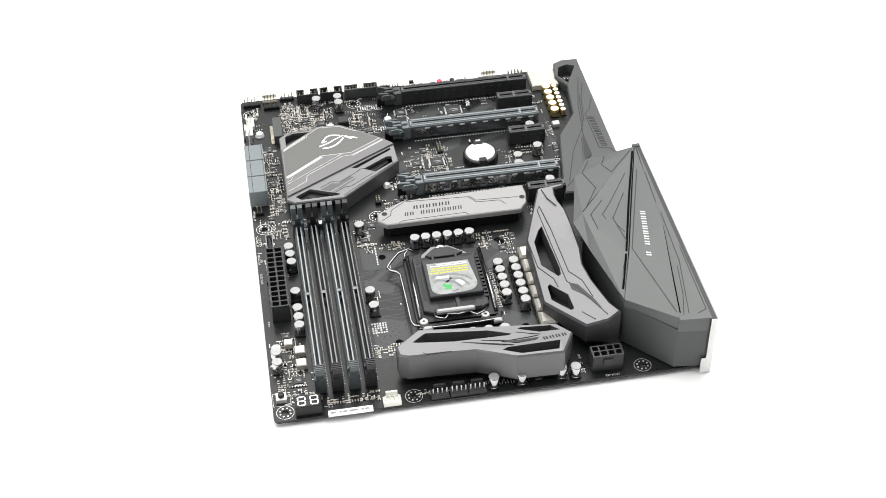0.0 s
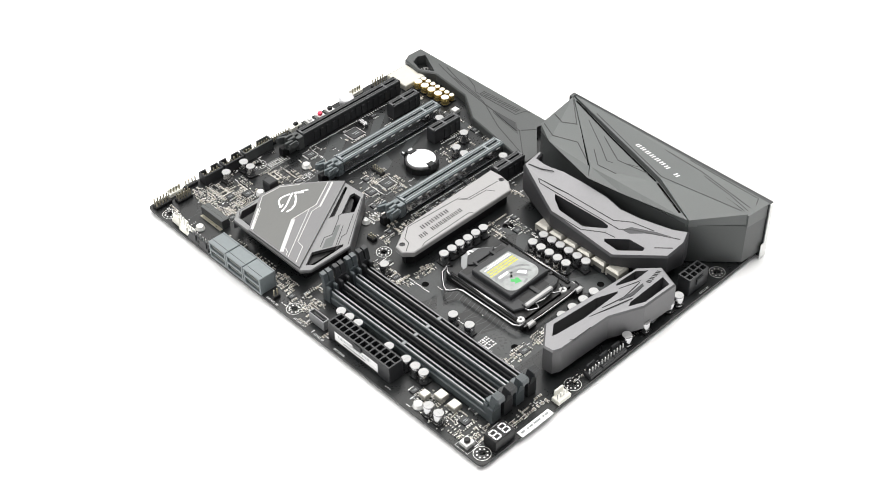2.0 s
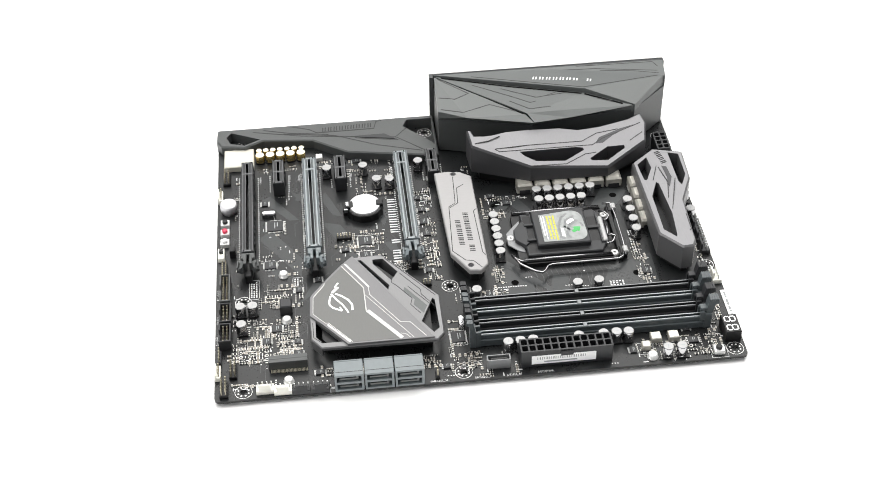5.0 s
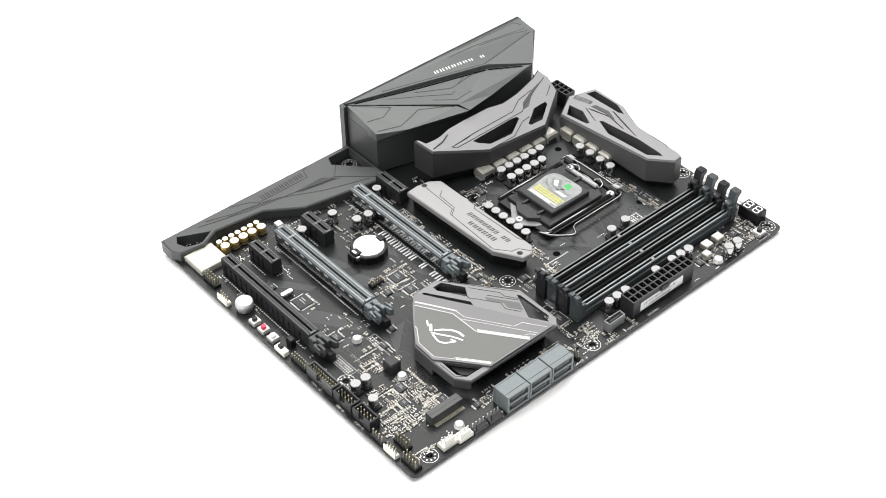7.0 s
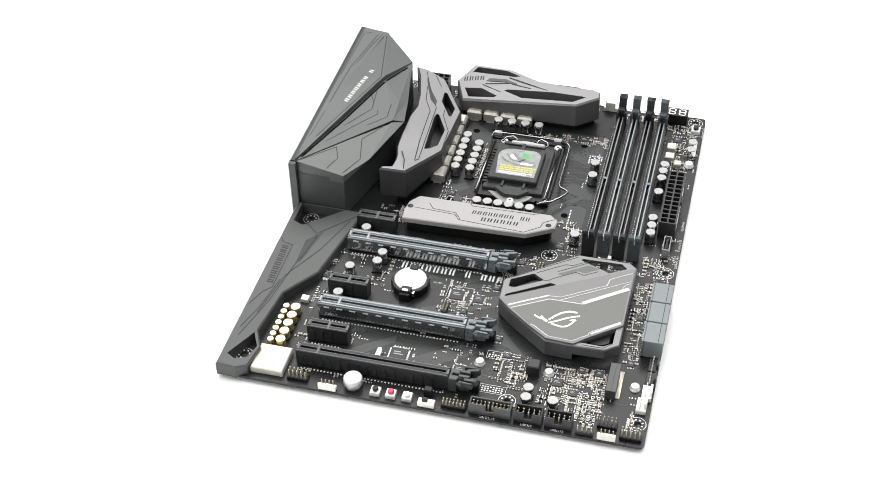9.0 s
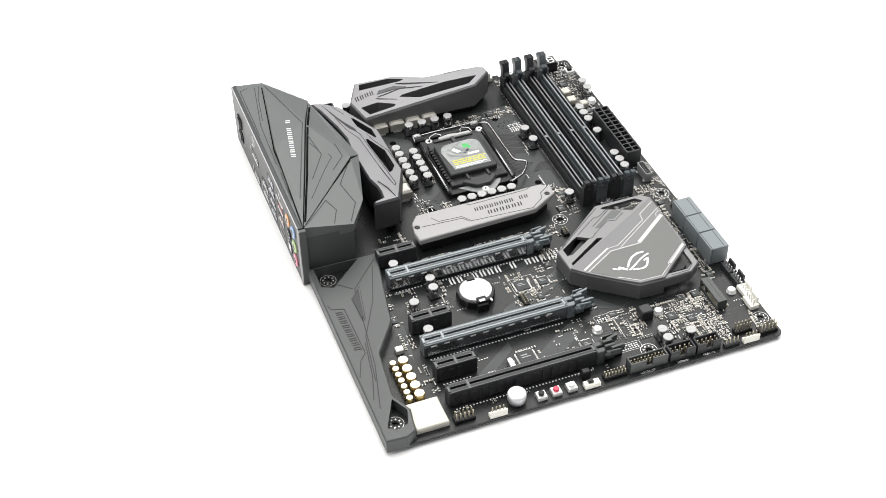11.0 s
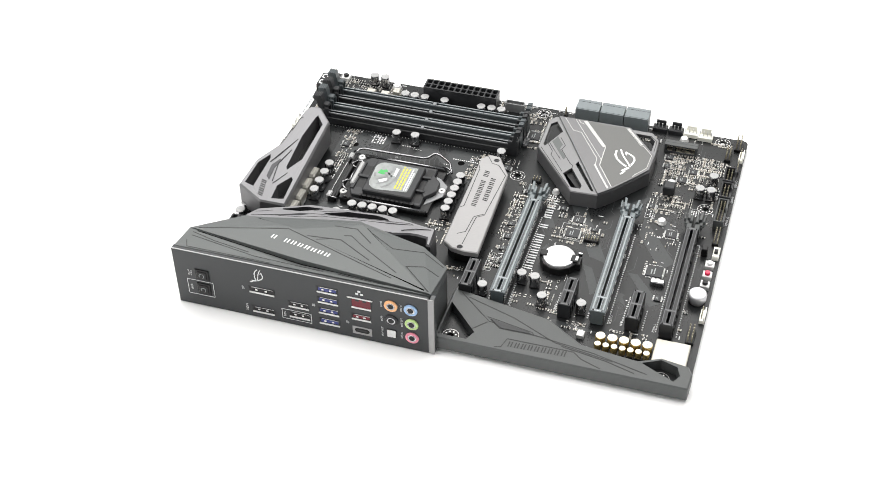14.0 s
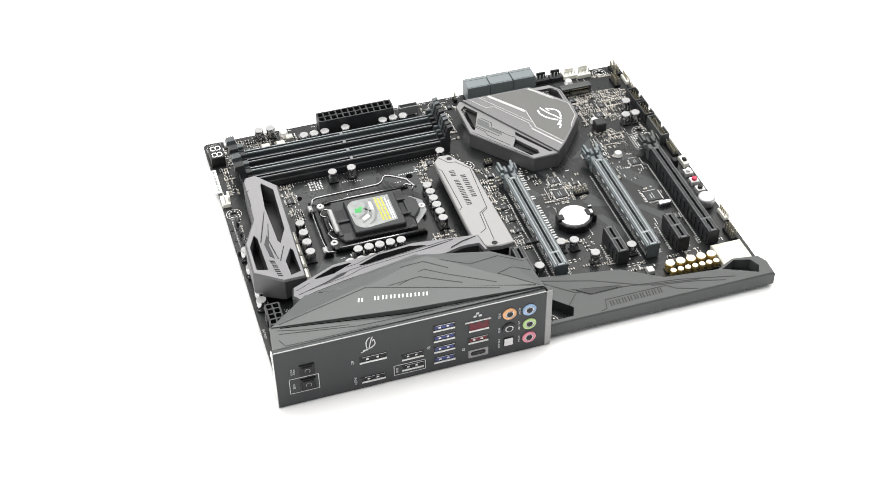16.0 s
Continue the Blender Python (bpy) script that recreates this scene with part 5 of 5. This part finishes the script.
# ---- chips ----
def chip(x, y, w, d, z=1.1, legs=True, turn=0.0):
    c = new("chip")
    c.parent = board
    c.matrix_basis = Matrix.Translation(L(x, y, 0)) @ pose(0, 0, 0, 0, 0, turn)
    tagged(c, "flat black chip")
    pl = lambda a, b, e: Vector((a, b, e)) * MM
    bm = B()
    box(bm, -w / 2, -d / 2, 0.15, w / 2, d / 2, z, 0.18, place=pl)
    part("package", bm, COAL, c)
    if legs:
        bm = B()
        for k in range(int(w / 0.8)):
            u = -w / 2 + 0.6 + 0.8 * k
            for sy in (-1, 1):
                box(bm, u - 0.18, sy * (d / 2 + 0.5) - 0.55, 0, u + 0.18, sy * (d / 2 + 0.5) + 0.55, 0.4, place=pl)
        if w > 6 and d > 6:
            for k in range(int(d / 0.8)):
                u = -d / 2 + 0.6 + 0.8 * k
                for sx in (-1, 1):
                    box(bm, sx * (w / 2 + 0.5) - 0.55, u - 0.18, 0, sx * (w / 2 + 0.5) + 0.55, u + 0.18, 0.4, place=pl)
        part("lead_strip", bm, TIN, c, kind="stuff")
    bm = B()
    box(bm, -w * 0.3, -d * 0.05, z, w * 0.25, d * 0.02, z + 0.02, place=pl)
    box(bm, -w * 0.3, d * 0.12, z, w * 0.1, d * 0.2, z + 0.02, place=pl)
    part("marking", bm, GREYINK, c)


for row in ((97.0, 36.6, 10.0, 10.0), (118.0, 92.8, 8.4, 8.4), (131.5, 92.0, 6.6, 6.6), (134.0, 33.0, 7.0, 7.0), (209.5, 141.0, 9.0, 8.0), (125, 80, 4, 5), (106, 60, 4, 5), (74, 30.5, 5, 4),
            (190, 36, 6, 6), (200, 30, 5, 5), (158, 50, 5, 4), (150, 62, 5, 4), (228, 276, 5, 6), (218, 274, 5, 4), (170, 150, 5, 5), (176, 164, 5, 4), (232, 240, 5, 4), (166, 262, 6, 5),
            (60, 140, 5, 4), (92, 186, 4, 5), (84, 176, 4, 4), (212, 48, 5, 5), (202, 48, 4, 4), (140, 104, 4, 4), (80, 128, 4, 6), (92, 131, 4, 5), (104, 131, 5, 5), (116, 132, 4, 5), (36, 92, 4, 5), (150, 130, 4, 4), (232, 132, 4, 4), (228, 60, 4, 5), (228, 98, 4, 5)):
    chip(*row)


# ---- tiny surface parts, print and pads ----
def scatter(name, count, seed, zones, sizes, materials, label, z=0.5):
    """Many tiny blocks with tinned ends, on a loose grid inside the zones."""
    rnd = random.Random(seed)
    weights = [(x1 - x0) * (y1 - y0) * d for x0, y0, x1, y1, d in zones]
    verts, faces, mids = [], [], []

    def put(x0, y0, z0, x1, y1, z1, mi):
        n = len(verts)
        for zz in (z0, z1):
            verts.extend(L(*p, zz) for p in ((x0, y0), (x1, y0), (x1, y1), (x0, y1)))
        for f in ((4, 5, 6, 7), (0, 1, 5, 4), (1, 2, 6, 5), (2, 3, 7, 6), (3, 0, 4, 7)):
            faces.append([n + k for k in f])
            mids.append(mi)

    used, tries = set(), 0
    while len(used) < count and tries < count * 6:
        tries += 1
        x0, y0, x1, y1, _ = rnd.choices(zones, weights)[0]
        gx, gy = round(rnd.uniform(x0, x1) / 1.65), round(rnd.uniform(y0, y1) / 1.65)
        a, b = rnd.choice(sizes)
        body = rnd.randrange(1, len(materials))
        zz = z * rnd.uniform(0.6, 1.5)
        turn, step, run = rnd.random() < 0.5, rnd.choice(((1, 0), (0, 1))), rnd.choice((1, 2, 3, 4, 6))
        gap = 2 if a > 1.7 else 1
        for k in range(run):
            cell = (gx + step[0] * k * gap, gy + step[1] * k * gap)
            x, y = cell[0] * 1.65 + rnd.uniform(-0.06, 0.06), cell[1] * 1.65 + rnd.uniform(-0.06, 0.06)
            if cell in used or not (x0 <= x <= x1 and y0 <= y <= y1):
                continue
            used.add(cell)
            if turn:
                put(x - a / 3, y - b / 2, 0, x + a / 3, y + b / 2, zz * 0.95, body)
                put(x - a / 2, y - b / 2, 0, x - a / 3.4, y + b / 2, zz, 0)
                put(x + a / 3.4, y - b / 2, 0, x + a / 2, y + b / 2, zz, 0)
            else:
                put(x - b / 2, y - a / 3, 0, x + b / 2, y + a / 3, zz * 0.95, body)
                put(x - b / 2, y - a / 2, 0, x + b / 2, y - a / 3.4, zz, 0)
                put(x - b / 2, y + a / 3.4, 0, x + b / 2, y + a / 2, zz, 0)
    me = bpy.data.meshes.new(name)
    me.from_pydata(verts, [], faces)
    for m in materials:
        me.materials.append(m)
    me.polygons.foreach_set("material_index", mids)
    ob = new(name, me)
    ob.parent = board
    return tagged(ob, label, kind="stuff")


ZONES = [(180, 10, 217, 50, 1.5), (150, 26, 172, 52, 1.2), (206, 8, 216, 24, 2.0), (221.5, 58, 232.4, 130, 1.5), (205, 26, 217, 50, 1.5), (222, 134, 236, 152, 2.0), (196, 134, 222, 142, 1.0),
         (224, 242, 242, 290, 1.6), (216, 286, 234, 293, 2.0), (184, 292, 214, 300, 1.4), (120, 296, 164, 299, 1.2), (66, 294, 80, 298, 1), (86, 294, 118, 299, 1),
         (44, 84, 74, 116, 0.5), (108, 74, 140, 104, 0.7), (140, 104, 148, 128, 1.4), (70, 128, 140, 138, 1.0), (134, 126, 160, 138, 1.2), (150, 168, 178, 176, 1.2), (170, 142, 182, 170, 1.2),
         (84, 168, 106, 184, 0.9), (84, 184, 90, 200, 0.6), (34, 60, 41, 118, 0.7), (34, 26, 42, 60, 1.0), (90, 28, 108, 44, 0.6), (120, 28, 144, 50, 0.5), (40, 10, 146, 14, 0.35),
         (102, 206, 105, 246, 2.2), (136, 256, 172, 264, 1.4), (170, 256, 182, 266, 0.6), (64, 144, 68, 166, 1.2), (50, 150, 68, 166, 0.8), (66, 284, 70, 300, 1.0), (232, 8, 236, 24, 0.8), (238, 64, 243, 66, 1), (150, 8, 180, 14, 0.7), (236, 150, 243, 172, 0.8)]
scatter("surface_component_field", 1500, 3, ZONES, ((1.6, 0.85), (1.25, 0.75), (2.3, 1.4)), [SOLDER, TAN, BLACK, COAL, TAN], "tiny tinned surface mounted components", 0.55)
scatter("contact_pads", 220, 8, [(44, 36, 146, 56, 1), (60, 86, 146, 116, 1), (70, 126, 168, 140, 1), (156, 180, 182, 270, 0.3), (180, 6, 236, 52, 1), (222, 60, 243, 290, 0.6), (84, 168, 108, 200, 0.5)],
        ((0.8, 0.5),), [TIN, TIN], "tiny bare tinned contact pads", 0.08)
rnd = random.Random(21)
bm = B()
for _ in range(220):
    x0, y0, x1, y1, _d = rnd.choice(ZONES)
    x, y = rnd.uniform(x0, x1), rnd.uniform(y0, y1)
    w, h = rnd.uniform(1.2, 3.2), rnd.uniform(0.35, 0.6)
    if rnd.random() < 0.5:
        w, h = h, w
    box(bm, x, y, 0, x + w, y + h, 0.04)
tagged(part("tiny_print", bm, SILK, board), "tiny white printed part marks", kind="stuff")
for x0, y0, x1, y1 in ((146.5, 46.5, 160.0, 52.5), (112.0, 85.6, 127.0, 100.6), (233.6, 284.0, 243.4, 293.6), (146.0, 20.0, 163.0, 26.0), (70.0, 133.6, 86.0, 138.0), (227.0, 243.0, 236.0, 252.0), (204.0, 136.0, 216.0, 146.0)):
    bm = B()
    ribbon(bm, [(x0, y0), (x1, y0), (x1, y1), (x0, y1), (x0, y0)], 0.2, 0.0, 0.04)
    part("print_outline", bm, SILK, board)
# little print tables and rows
bm = B()
for x0, y0, c, r, dx, dy in ((172.5, 238.0, 6, 5, 1.6, 1.9), (146, 108, 3, 6, 2.2, 1.6), (72, 134.5, 8, 2, 1.6, 1.6), (102.2, 214, 2, 14, 1.3, 1.9), (128, 258, 12, 2, 1.7, 1.5), (170, 170, 1, 12, 1.4, 1.5), (147.5, 21, 9, 3, 1.6, 1.5), (147.5, 47.4, 7, 3, 1.7, 1.6)):
    for i in range(c):
        for j in range(r):
            if rnd.random() < 0.85:
                box(bm, x0 + i * dx, y0 + j * dy, 0, x0 + i * dx + dx * 0.62, y0 + j * dy + dy * 0.55, 0.05)
tagged(part("print_table", bm, SILK, board), "small white printed tables", kind="stuff")
word_bars("word_block", [7, 1, 4], 70, 5.0, (78.0, 109.4), (1, 0.0), 0.06, SILK, board, slant=0.0, h=0.06)

for body, size, x, y, turn in (("SATA6G_34", 2.0, 242.6, 126.5, 90), ("SATA6G_12", 2.0, 242.6, 152.0, 90), ("U31G2_E3", 2.0, 242.6, 169.5, 90), ("EATXPWR", 2.0, 242.4, 187.4, 90), ("U31G1_12", 2.0, 157.0, 1.4, 0),
                               ("USB910", 2.0, 179.0, 1.3, 0), ("USB1112", 2.0, 196.0, 1.3, 0), ("EATX12V", 2.0, 52.0, 303.4, 180), ("BATTERY", 1.4, 104.0, 101.0, 0), ("DIMM_A1", 1.6, 179.0, 246.0, 90),
                               ("PCIEX16/X8_1", 1.7, 49.0, 114.0, 0), ("PCIEX1_2", 1.7, 52.0, 87.6, 0), ("PCIEX8_2", 1.7, 49.0, 53.4, 0), ("PCIEX1_3", 1.7, 49.0, 47.0, 0), ("PCIEX4_3", 1.7, 49.0, 27.8, 0), ("CPU_FAN", 1.6, 140.0, 297.4, 180)):
    lettering(body, size, x, y, 0.05, turn, SILK, board)
for k, w in enumerate((2.6, 1.4, 3.0, 2.0, 2.4, 1.2, 2.8)):
    boxes("label_print", [(191.0 + 3.1 * k, 303.4, 0.5, 191.0 + 3.1 * k + w, 304.6, 0.54)], GREYINK, board)
boxes("label_strip", [(189.0, 302.0, 0.1, 214.0, 306.6, 0.5)], PAPER, board, "narrow white paper label at the board edge")


# ---- the turning of the board ----
def motions():
    rows = []
    for k in range(33):
        t = 0.5 * k
        a = BEND[0] + BEND[1] * t + BEND[2] * t * t + BEND[3] * t ** 3
        rows.append((t, pose(0, 0, LIFT * MM, 0, 0, math.degrees(a))))
    for thing in (board, scap, cell):
        walk(thing, rows)


motions()
